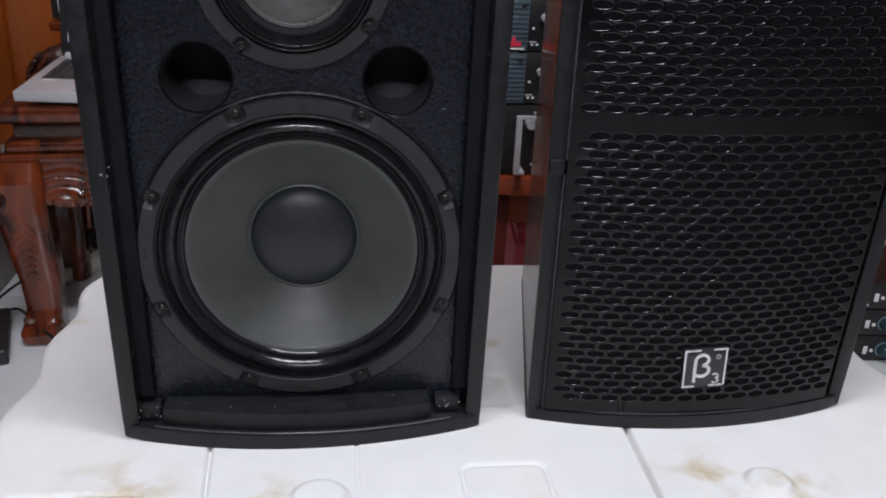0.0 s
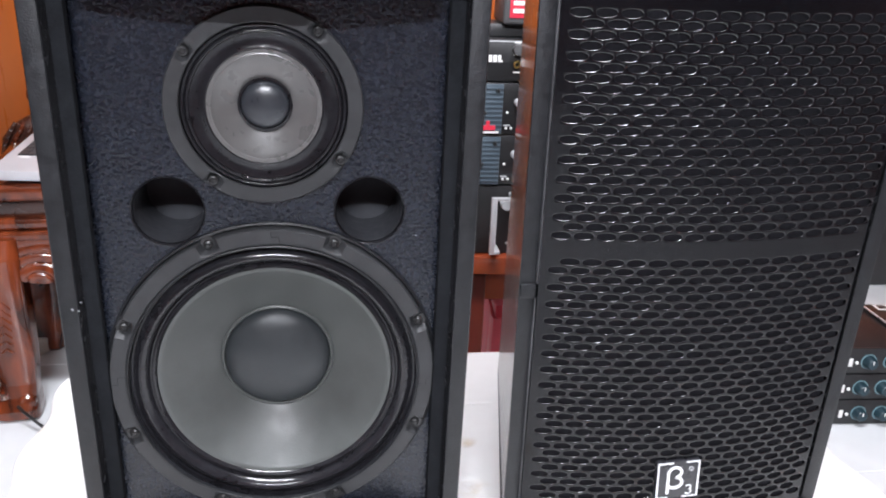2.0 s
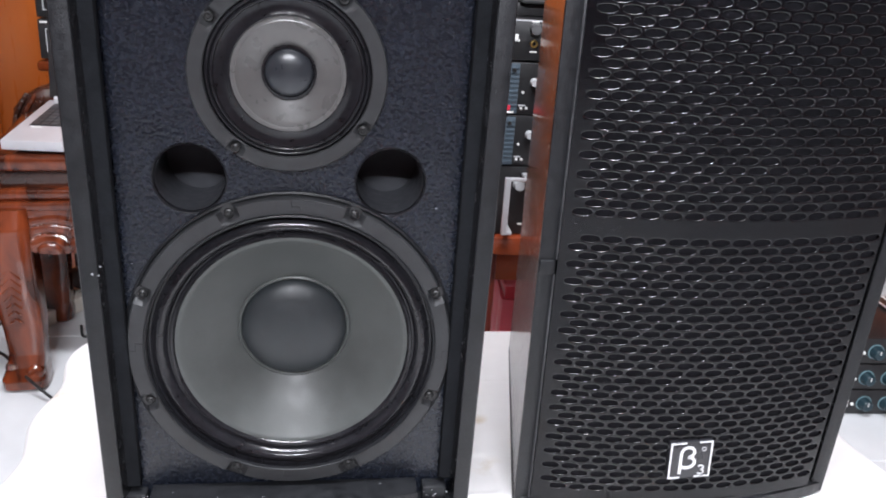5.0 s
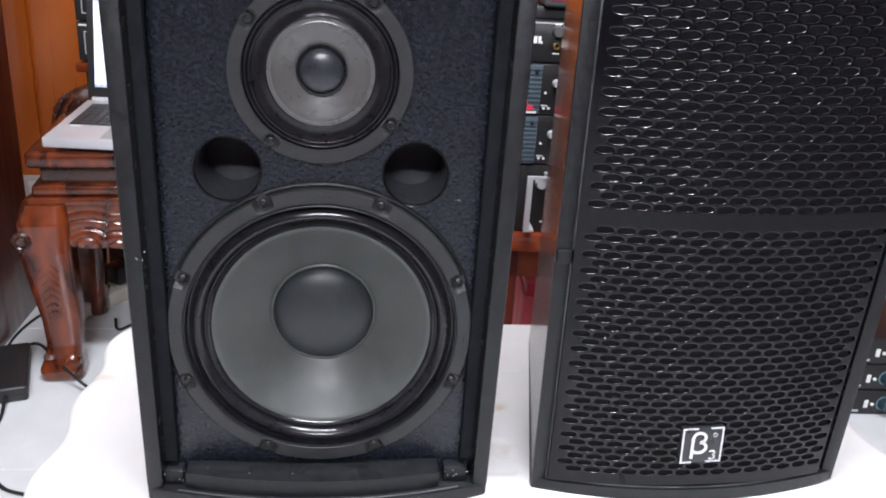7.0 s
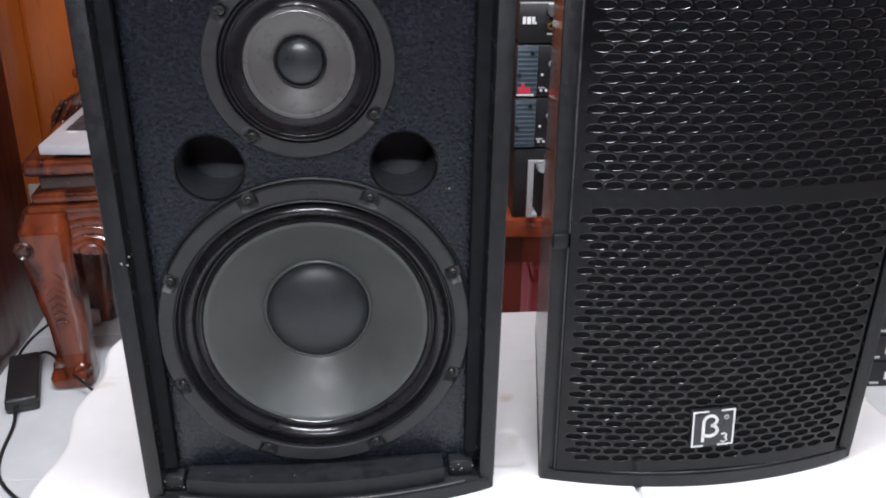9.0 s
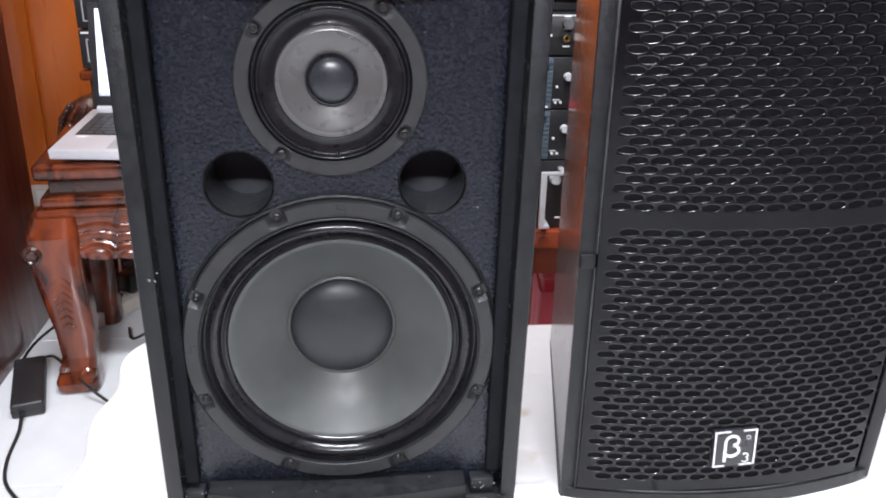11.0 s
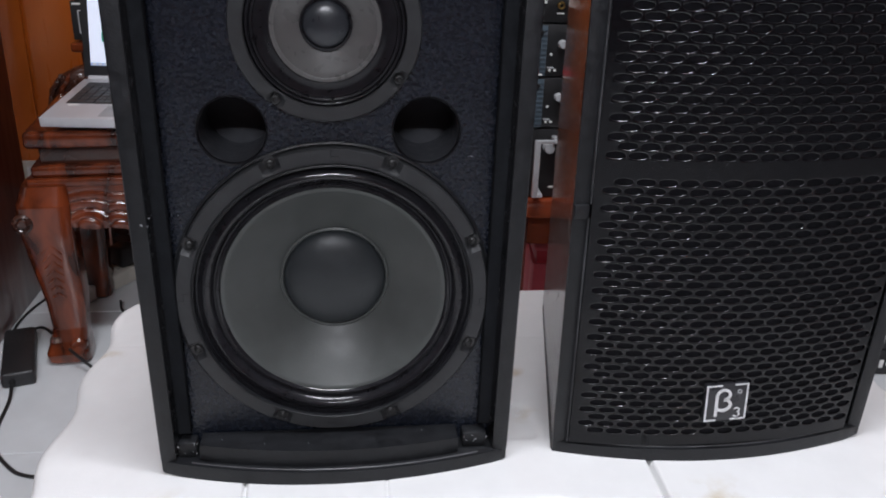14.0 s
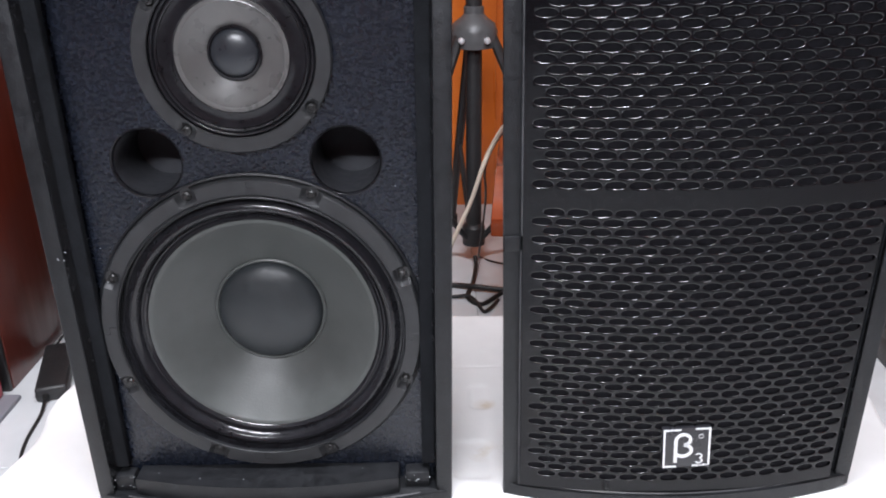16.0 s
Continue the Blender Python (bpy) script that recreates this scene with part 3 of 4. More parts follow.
def grille_mesh(gx0, gx1, z0, z1, sections, cx):
    """Curved steel sheet with rows of staggered oval holes, each with a rolled lip."""
    bm = bmesh.new()

    def at(x, z, back=0.0):
        return bm.verts.new((x, bow(x) - 0.0010 + back, z))

    def strip(x0, x1, za, zb):
        n = max(1, int(round((x1 - x0) / 0.008)))
        row = [(at(x, za), at(x, zb)) for x in np.linspace(x0, x1, n + 1)]
        for (a, b), (c, d) in zip(row, row[1:]):
            bm.faces.new((a, c, d, b))

    edge = z0
    seg = 16
    for s0, rows, pitch, side in sections:
        strip(gx0, gx1, edge, s0)
        for r in range(rows):
            za, zb = s0 + r * pitch, s0 + (r + 1) * pitch
            n = 15
            left = cx - n * PITCH_X / 2 + (-side if r % 2 else side) * PITCH_X
            strip(gx0, left, za, zb)
            strip(left + n * PITCH_X, gx1, za, zb)
            for c in range(n):
                mx, mz = left + (c + 0.5) * PITCH_X, (za + zb) / 2
                rings = [[], [], [], [], [], []]
                for k in range(seg):
                    a = 2 * math.pi * k / seg
                    u, v = math.cos(a), math.sin(a)
                    f = 1 / max(abs(u), abs(v))
                    rings[0].append(at(mx + u * f * PITCH_X / 2, mz + v * f * pitch / 2))
                    su, sv = math.copysign(abs(u) ** 0.92, u), math.copysign(abs(v) ** 0.92, v)
                    for q, (ra, rb, back) in enumerate(((0.0097, 0.00435, 0.0), (0.0092, 0.00388, 0.00014), (0.0089, 0.00357, 0.00045), (0.00875, 0.00342, 0.0008), (0.0087, 0.00338, 0.0014))):
                        rings[q + 1].append(at(mx + su * ra, mz + sv * rb, back))
                for ring, (p, q) in enumerate(zip(rings, rings[1:])):
                    for k in range(seg):
                        j = (k + 1) % seg
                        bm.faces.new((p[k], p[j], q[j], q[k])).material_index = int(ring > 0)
        edge = s0 + rows * pitch
    strip(gx0, gx1, edge, z1)
    # folded-back rim
    for x in (gx0, gx1):
        a, b, c, d = at(x, z0), at(x, z1), at(x, z1, 0.018), at(x, z0, 0.018)
        bm.faces.new((a, b, c, d))
    for z in (z0, z1):
        row = [(at(x, z), at(x, z, 0.018)) for x in np.linspace(gx0, gx1, 40)]
        for (a, b), (c, d) in zip(row, row[1:]):
            bm.faces.new((a, c, d, b))
    return bm


def grille_speaker(m):
    root = thing("loudspeaker", m, "black loudspeaker with perforated steel grille and badge, standing on packing foam", "loudspeaker", "pair of loudspeakers")
    cabinet_shell(root)
    iw = HW - ST
    part("baffle", box(-iw, iw, 0.030, 0.045, ST, SH - ST), BAFFLE, root)
    g0, g1 = -0.1655, 0.1566
    gr = part("grille", raked(grille_mesh(g0, g1, 0.0188, SH - 0.0188, ((0.0325, 33, 0.00902, 0.25), (0.3474, 23, 0.00912, -0.25)), -0.0015)), GRILLE, root, "bowed black steel grille with oval holes", smooth=80)
    # second slot: extra gloss that exaggerates the highlights on the lips
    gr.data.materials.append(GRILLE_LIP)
    xs = np.linspace(g1 - 0.004, g0 + 0.004, 40)
    part("foam_backing", raked(prism([(x, bow(x) + 0.0013) for x in xs] + [(x, bow(x) + 0.009) for x in xs[::-1]], 0.022, SH - 0.022)), CLOTH, gr)
    badge(gr)
    edge_line(root)
    # black strips added to keep the slot beside the grille in painted shade
    for sx in (-1, 1):
        a, b = sorted((sx * (iw - 0.0004), sx * (iw - 0.0020)))
        part("seal_strip", raked(box(a, b, 0.0030, 0.029, ST + 0.002, SH - ST - 0.002)), MATT_BLACK, root, "matt black strip standing in for shade at the inner wall")
    # strips along one edge of the frame, paler to paint its shiny line
    part("frame_strip", raked(box(-HW + 0.0160, -HW + 0.0172, -0.0035, 0.003, 0.30, SH - ST, 0.001)), EDGE_SHINE, root)
    part("frame_strip", raked(box(-HW + 0.0155, -HW + 0.0167, -0.0035, 0.003, ST, 0.285, 0.001)), EDGE_SHINE, root)
    part("clip", raked(box(-HW + 0.001, -HW + 0.016, -0.0045, 0.002, 0.285, 0.300, 0.0015)), BLACK_PAINT, root)
    return root


def arc(cx, cz, rx, rz, a0, a1, w, y0, y1, n=18, bm=None):
    """A flat curved stroke of even width."""
    bm = bm or bmesh.new()
    ring = []
    for i in range(n + 1):
        a = radians(a0 + (a1 - a0) * i / n)
        u, v = math.cos(a), math.sin(a)
        inner, outer = (cx + (rx - w / 2) * u, cz + (rz - w / 2) * v), (cx + (rx + w / 2) * u, cz + (rz + w / 2) * v)
        ring.append([bm.verts.new((p[0], y, p[1])) for y in (y0, y1) for p in (inner, outer)])
    for a, b in zip(ring, ring[1:]):
        for i, j in ((0, 1), (1, 3), (3, 2), (2, 0)):
            bm.faces.new((a[i], a[j], b[j], b[i]))
    for e in (ring[0], ring[-1]):
        bm.faces.new((e[0], e[1], e[3], e[2]))
    return bm


def badge(grille):
    cx, cz = -0.0040, 0.0775
    y = bow(0) - 0.0010 - LEAN * cz
    plate = part("badge", prism(rounded_rect(cx - 0.0235, cx + 0.0235, cz - 0.0225, cz + 0.0225, 0.001), y - 0.0042, y + 0.002, 0.0006, "y"), BADGE, grille, "black square badge with a silver frame and emblem")
    f, g = y - 0.0052, y - 0.0036
    bm = bmesh.new()
    add_box(bm, cx - 0.0232, cx - 0.0214, f, g, cz - 0.0222, cz + 0.0222)
    add_box(bm, cx + 0.0214, cx + 0.0232, f, g, cz - 0.0222, cz + 0.0222)
    add_box(bm, cx - 0.0214, cx - 0.006, f, g, cz + 0.0206, cz + 0.0222)
    add_box(bm, cx + 0.008, cx + 0.0214, f, g, cz + 0.0206, cz + 0.0222)
    add_box(bm, cx - 0.0214, cx - 0.010, f, g, cz - 0.0222, cz - 0.0206)
    add_box(bm, cx + 0.006, cx + 0.0214, f, g, cz - 0.0222, cz - 0.0206)
    part("badge_frame", bm, SILVER, plate)
    bm = bmesh.new()
    add_box(bm, cx - 0.0125, cx - 0.0092, f, g, cz - 0.0165, cz + 0.010)
    arc(cx - 0.0035, cz + 0.0095, 0.0070, 0.0062, 180, -80, 0.0032, f, g, bm=bm)
    arc(cx - 0.0035, cz - 0.0030, 0.0082, 0.0066, 85, -150, 0.0034, f, g, bm=bm)
    part("emblem", bm, SILVER, plate)
    bm = bmesh.new()
    arc(cx + 0.0125, cz - 0.0105, 0.0030, 0.0026, 150, -80, 0.0015, f, g, 10, bm)
    arc(cx + 0.0125, cz - 0.0158, 0.0033, 0.0028, 80, -150, 0.0015, f, g, 10, bm)
    part("emblem_mark", bm, SILVER, plate)
    part("small_mark", arc(cx + 0.0140, cz + 0.0125, 0.0022, 0.0022, 0, 360, 0.0009, f, g, 16), LINE_GREY, plate)
    # stuck on slightly turned
    turn = Matrix.Translation((cx, 0, cz)) @ Matrix.Rotation(radians(-2.5), 4, "Y") @ Matrix.Translation((-cx, 0, -cz))
    for ob in [plate] + list(plate.children):
        ob.data.transform(turn)


open_speaker(pose(-0.0255, 0.742, TOP))
LEAN = 0.045
grille_speaker(pose(0.3935, 0.757, TOP - 0.001, 0, -0.5, 0.7))

# ---- wall panelling behind ----
for x0, x1 in ((-2.6, -1.16), (-1.15, -0.46), (-0.45, 0.24), (0.25, 0.94), (0.95, 1.64), (1.65, 2.8)):
    bm = box(x0, x1, Y1 + 0.012, Y1 + 0.03, 0.0, ZC - 0.02, 0.003)
    part("panel", bm, ORANGE_WOOD, wall_north)
    for a, b in ((x0, x0 + 0.09), (x1 - 0.09, x1)):
        part("stile", box(a + 0.002, b - 0.002, Y1 - 0.004, Y1 + 0.012, 0.0, ZC - 0.02, 0.003), ORANGE_WOOD, wall_north)
    part("rail", box(x0 + 0.09, x1 - 0.09, Y1 - 0.004, Y1 + 0.012, 0.0, 0.095, 0.003), ORANGE_WOOD, wall_north)
    part("bead", box(x0 + 0.09, x1 - 0.09, Y1 - 0.006, Y1 + 0.012, 0.098, 0.112, 0.003), PALE_WOOD, wall_north)
    part("bead", box(x0 + 0.09, x1 - 0.09, Y1 - 0.006, Y1 + 0.012, 0.122, 0.130, 0.003), PALE_WOOD, wall_north)
    part("rail", box(x0 + 0.09, x1 - 0.09, Y1 - 0.004, Y1 + 0.012, 1.05, 1.17, 0.003), ORANGE_WOOD, wall_north)

# ---- tube lamps on the ceiling ----
def tube_lamp(x, y, z):
    root = thing("tube_lamp", pose(x, y, z), "white fluorescent tube lamp fixed under the ceiling", "ceiling lamp", "tube lamps")
    part("housing", box(-0.63, 0.63, -0.03, 0.03, 0.035, 0.075, 0.006), WHITE_PLASTIC, root)
    for s in (-1, 1):
        part("end_cap", box(s * 0.615 - 0.012, s * 0.615 + 0.012, -0.018, 0.018, 0.0, 0.036, 0.004), WHITE_PLASTIC, root)
    part("tube", lathe([(0.0, -0.60), (0.014, -0.60), (0.014, 0.60), (0.0, 0.60)], 16, (0, 0, 0.018), "x"), LAMP_WHITE, root)
    return root


tube_lamp(LAMP_A[0], LAMP_A[1], ZC - 0.075)
tube_lamp(LAMP_B[0], LAMP_B[1], ZC - 0.075)


# ---- carved stool ----
def loft(sections, bm=None, n=12, power=4.0):
    """Rounded square sections (z, x, y, half width, half depth) joined into a limb."""
    bm = bm or bmesh.new()
    rings = []
    for z, x, y, a, b in sections:
        ring = []
        for k in range(n * 2):
            t = math.pi * k / n
            c, s = math.cos(t), math.sin(t)
            r = (abs(c) ** power + abs(s) ** power) ** (-1 / power)
            ring.append(bm.verts.new((x + a * r * c, y + b * r * s, z)))
        rings.append(ring)
    for p, q in zip(rings, rings[1:]):
        for i in range(len(p)):
            j = (i + 1) % len(p)
            bm.faces.new((p[i], p[j], q[j], q[i]))
    bm.faces.new(rings[0])
    bm.faces.new(rings[-1])
    return bm


def smooth_sections(rows, steps=6):
    out = []
    for i in range(len(rows) - 1):
        for s in range(steps):
            t = s / steps
            t = t * t * (3 - 2 * t)
            out.append(tuple(a + (b - a) * t for a, b in zip(rows[i], rows[i + 1])))
    return out + [rows[-1]]


def carved_apron(w, z_top, z_low, thick, seed):
    """A front rail with a scrolled lower edge and curling leaf relief."""
    nx, nz = 150, 40
    bm = bmesh.new()
    grid = []
    for i in range(nx + 1):
        u = i / nx * 2 - 1
        dip = z_low + 0.020 * abs(u) ** 1.5 - 0.006 * math.cos(u * math.pi * 3.0) * (1 - abs(u))
        col = []
        for k in range(nz + 1):
            v = k / nz
            z = z_top + (dip - z_top) * v
            s = abs(u)
            # nested leaf curls: ridges round two centres on each half, cut by narrow grooves
            d = min(math.hypot((s - p) * w / 0.2, (v - q) * 1.15) for p, q in ((0.22, 1.05), (0.62, 0.95), (0.95, 1.1)))
            ridge = 1 - abs(math.sin(13 * d + 0.6 * math.sin(5 * u + seed))) ** 0.5
            depth = (0.0035 - 0.0075 * ridge ** 2) * min(1, v * 2.6) * min(1, (1 - s) * 6) + 0.007 * math.exp(-((v - 0.85) / 0.22) ** 2)
            col.append(bm.verts.new((u * w / 2, -depth, z)))
        grid.append(col)
    for a, b in zip(grid, grid[1:]):
        for k in range(nz):
            bm.faces.new((a[k], b[k], b[k + 1], a[k + 1]))
    low = [c[-1] for c in grid]
    back_low = [bm.verts.new((v.co.x, thick, v.co.z)) for v in low]
    back_top = [bm.verts.new((c[0].co.x, thick, z_top)) for c in grid]
    for i in range(nx):
        bm.faces.new((low[i], low[i + 1], back_low[i + 1], back_low[i]))
        bm.faces.new((back_low[i], back_low[i + 1], back_top[i + 1], back_top[i]))
        bm.faces.new((back_top[i], back_top[i + 1], grid[i + 1][0], grid[i][0]))
    return bm


def carved_stool(m, w=0.46, d=0.42):
    root = thing("carved_stool", m, "glossy carved rosewood stool with curved legs and scroll feet", "stool")
    hw, hd = w / 2, d / 2

    def slab(z0, z1, o, bevel):
        return box(-hw + o, hw - o, -hd + o, hd - o, z0, z1, bevel, seg=3)

    part("seat", slab(0.500, 0.538, 0.010, 0.012), ROSEWOOD, root, "polished dark red seat slab")
    part("neck", slab(0.462, 0.501, 0.034, 0.004), ROSEWOOD_DARK, root)
    part("moulding", slab(0.437, 0.464, 0.016, 0.009), ROSEWOOD, root)
    part("moulding", slab(0.418, 0.438, 0.006, 0.006), ROSEWOOD, root)
    for k in range(4):
        r = Matrix.Rotation(radians(90 * k), 4, "Z")
        ww, off = (w - 0.10, hd - 0.008) if k % 2 == 0 else (d - 0.10, hw - 0.008)
        bm = carved_apron(ww, 0.420, 0.318, 0.022, k)
        bmesh.ops.transform(bm, matrix=r @ Matrix.Translation((0, -off, 0)), verts=bm.verts)
        part("apron", bm, ROSEWOOD, root, "rail carved with curling leaves", smooth=60)
    for sx in (-1, 1):
        for sy in (-1, 1):
            cx, cy = sx * (hw - 0.040), sy * (hd - 0.040)
            rows = [(0.425, 0.0, 0.0, 0.046, 0.046), (0.385, 0.006, 0.006, 0.054, 0.054), (0.32, 0.006, 0.006, 0.053, 0.053), (0.23, 0.0, 0.0, 0.047, 0.047), (0.15, -0.006, -0.006, 0.041, 0.041),
                    (0.085, -0.006, -0.006, 0.037, 0.037), (0.055, -0.002, -0.002, 0.040, 0.040), (0.028, 0.002, 0.002, 0.047, 0.047), (0.008, 0.001, 0.001, 0.046, 0.046), (0.0, 0.0, 0.0, 0.038, 0.038)]
            leg = part("leg", loft([(z, cx + sx * a, cy + sy * b, p, q) for z, a, b, p, q in smooth_sections(rows)], n=18, power=5.5), ROSEWOOD, root, "curved leg with scroll foot", smooth=60)
            # rosette and leaf carving on the outer faces
            part("rosette", lathe([(0, -0.012), (0.008, -0.013), (0.012, -0.008), (0.016, -0.010), (0.021, -0.006), (0.022, 0.004)], 20, (cx + sx * 0.046, cy + sy * 0.054, 0.350) if sy < 0 else (cx + sx * 0.012, cy + 0.054, 0.350)) if sy < 0 else lathe([(0, 0.012), (0.016, 0.010), (0.022, -0.004)], 20, (cx + sx * 0.012, cy + 0.054, 0.350)), ROSEWOOD_DARK, leg)
            part("rosette", lathe([(0, sx * 0.012), (0.008, sx * 0.013), (0.012, sx * 0.008), (0.016, sx * 0.010), (0.021, sx * 0.006), (0.022, -sx * 0.004)], 20, (cx + sx * 0.054, cy + sy * 0.010, 0.350), "x"), ROSEWOOD_DARK, leg)
            for q in range(7):
                z = 0.300 - q * 0.020
                o = 0.052 - q * 0.0022
                w = 0.020 - q * 0.0012
                for side in (-1, 1):
                    pts = [(cx + sx * 0.001 + side * w * u, cy + sy * (o + 0.0015), z - 0.024 * u + 0.014 * u * u * q / 6) for u in (0.08, 0.5, 0.9, 1.0)]
                    part("carving", tube(spline(pts, 4), 0.0030, 6), ROSEWOOD, leg)
            part("scroll", lathe([(0, -0.004), (0.013, -0.006), (0.019, -0.002), (0.020, 0.008)], 18, (cx - sx * 0.022, cy + sy * 0.038, 0.045)), ROSEWOOD, leg)
            # small bright metallic patch on the foot's outer corner
            part("foot_cap", lathe([(0.0, 0.006), (0.012, 0.005), (0.015, -0.004)], 12, (cx + sx * 0.024, cy + sy * 0.030, 0.062), "z"), FOOT_METAL, leg, "small shiny metallic patch on the foot")
    return root


STOOL = pose(-0.478, 1.974, 0.0, 0, 0, 6.0)
carved_stool(STOOL)


# ---- laptop ----
def laptop(m):
    root = thing("laptop", m, "open silver laptop with lit screen standing on the carved stool", "laptop")
    w, d = 0.335, 0.268
    tilt = radians(5.5)
    t = Matrix.Translation((0, 0, 0.010)) @ Matrix.Rotation(tilt, 4, "X")

    def lay(name, bm, material, parent, label=""):
        bmesh.ops.transform(bm, matrix=t, verts=bm.verts)
        return part(name, bm, material, parent, label)

    base = lay("base", box(0, w, 0, d, 0, 0.021, 0.003), LAPTOP, root, "silver base shell")
    lay("keyboard_tray", box(0.022, w - 0.022, 0.092, d - 0.028, 0.0205, 0.0214, 0.0003), KEYCAPS, base)
    bm = bmesh.new()
    for r in range(6):
        for c in range(15):
            x, y = 0.026 + c * 0.0189, 0.095 + r * 0.0208
            add_box(bm, x, x + 0.0160, y, y + 0.0172, 0.0214, 0.0234)
    lay("keys", bm, KEYCAPS, base, "dark keys")["kind"] = "stuff"
    lay("touchpad", box(0.115, 0.205, 0.012, 0.066, 0.0209, 0.0213, 0.0001), KEY_PAD, base)
    lay("touchpad_button", box(0.115, 0.205, 0.069, 0.080, 0.0209, 0.0217, 0.0003), KEY_PAD, base)
    lay("sticker", box(0.030, 0.052, 0.080, 0.087, 0.0209, 0.0215), WHITE_PLASTIC, base)
    for x in (0.02, w - 0.035):
        lay("rubber_foot", box(x, x + 0.015, 0.02, 0.035, -0.004, 0.001, 0.001), BLACK_PLASTIC, base)
    for x in (0.012, w - 0.032):
        part("stand_foot", box(x, x + 0.020, d - 0.04, d - 0.02, 0.0, 0.034, 0.002), BLACK_PLASTIC, base)
    hinge = lathe([(0, 0.012), (0.0065, 0.012), (0.0065, w - 0.012), (0, w - 0.012)], 14, (0, d + 0.001, 0.022), "x")
    lay("hinge", hinge, LAPTOP, base)
    s = t @ Matrix.Translation((0, d + 0.004, 0.024)) @ Matrix.Rotation(radians(-16), 4, "X")

    def up(name, bm, material, parent, label=""):
        bmesh.ops.transform(bm, matrix=s, verts=bm.verts)
        return part(name, bm, material, parent, label)

    lid = up("lid", box(0, w, 0, 0.008, 0, 0.235, 0.002), BLACK_PLASTIC, root, "black screen bezel")
    up("screen", box(0.017, w - 0.017, -0.0012, 0.001, 0.026, 0.222), SCREEN, lid, "bright white display")
    up("display_bar", box(0.017, w - 0.017, -0.0018, -0.001, 0.026, 0.033), SCREEN_BLUE, lid)
    for k in range(9):
        up("display_icon", box(0.022 + k * 0.013, 0.030 + k * 0.013, -0.0024, -0.0016, 0.0275, 0.0318), WHITE_PLASTIC, lid)
    up("display_picture", box(0.045, 0.225, -0.0018, -0.001, 0.080, 0.102), SCREEN_GREEN, lid)
    up("display_picture", box(0.060, 0.200, -0.0018, -0.001, 0.122, 0.200), SCREEN_YELLOW, lid)
    for k in range(10):
        up("display_picture", box(0.046 + k * 0.016, 0.056 + k * 0.016, -0.0021, -0.0012, 0.104, 0.114 + 0.004 * (k % 3)), SCREEN_GREEN if k % 3 == 0 else SCREEN_BLUE, lid)
    return root


laptop(pose(-0.636, 1.758, 0.5385, 0, 0, -4.5))

# ---- carved console and audio units behind the stool ----
def carved_console(m):
    root = thing("carved_console", m, "dark carved rosewood console with scrolled arm behind the stool", "console")
    part("body", box(0.03, 0.62, 0.04, 0.40, 0.0, 0.50, 0.006), ROSEWOOD_DARK, root)
    part("ledge", box(0.00, 0.66, 0.0, 0.44, 0.598, 0.624, 0.008, seg=3), ROSEWOOD, root)
    part("frieze", box(0.02, 0.64, 0.02, 0.42, 0.50, 0.60, 0.004), ROSEWOOD_DARK, root)
    body = loft(smooth_sections([(0.445, 0.02, -0.06, 0.052, 0.030), (0.475, 0.015, -0.06, 0.064, 0.034), (0.515, 0.02, -0.06, 0.066, 0.036), (0.548, 0.035, -0.06, 0.056, 0.032), (0.572, 0.055, -0.06, 0.036, 0.024), (0.580, 0.065, -0.06, 0.020, 0.014)]), power=3)
    arm = part("arm", body, ROSEWOOD_DARK, root, "scrolled arm carved with ridges", smooth=60)
    for k in range(6):
        x = -0.035 + k * 0.022
        part("carving", tube(spline([(x - 0.006, -0.094, 0.470), (x + 0.004, -0.099, 0.505 + 0.006 * math.sin(k * 2)), (x + 0.022, -0.094, 0.540), (x + 0.030, -0.082, 0.556)], 5), 0.006, 7), ROSEWOOD if k % 2 else ROSEWOOD_DARK, arm)
    part("arm_post", box(-0.045, -0.015, -0.075, -0.045, 0.0, 0.46, 0.006), ROSEWOOD_DARK, root)
    part("arm_rail", box(-0.040, 0.05, -0.055, 0.06, 0.40, 0.455, 0.006), ROSEWOOD_DARK, root)
    return root


carved_console(pose(-0.735, 2.34, 0))


def framed_unit(m, w, h, d):
    """A black audio unit with outlined square controls on its front."""
    root = thing("audio_unit", m, "black audio unit with white outlined controls on the console", "audio unit", "audio units on the console")
    part("chassis", box(0, w, 0, d, 0.004, h, 0.003), BLACK_PLASTIC, root)
    part("trim", box(0.006, w - 0.006, -0.002, 0.001, h - 0.010, h - 0.005, 0.0005), WHITE_PLASTIC, root)
    for k in range(5):
        x, s, y0, y1 = 0.050 + k * 0.075, 0.032, -0.0018, 0.001
        bm = bmesh.new()
        for a, b, c, e in ((x - s, x + s, 0.022, 0.0245), (x - s, x + s, h - 0.026, h - 0.0235), (x - s, x - s + 0.0025, 0.0245, h - 0.026), (x + s - 0.0025, x + s, 0.0245, h - 0.026)):
            add_box(bm, a, b, y0, y1, c, e)
        part("outline", bm, LINE_GREY, root)
        part("knob", lathe([(0, -0.016), (0.009, -0.016), (0.011, 0.0), (0, 0.0)], 16, (x - 0.006, 0, 0.040)), LINE_GREY, root)
    for x in (0.03, w - 0.03):
        part("rubber_foot", lathe([(0, 0.0), (0.012, 0.0), (0.012, 0.005), (0, 0.005)], 12, (x, 0.05, 0), "z"), BLACK_PLASTIC, root)
        part("rubber_foot", lathe([(0, 0.0), (0.012, 0.0), (0.012, 0.005), (0, 0.005)], 12, (x, d - 0.05, 0), "z"), BLACK_PLASTIC, root)
    return root


unit = framed_unit(pose(-0.728, 2.36, 0.624), 0.43, 0.105, 0.30)
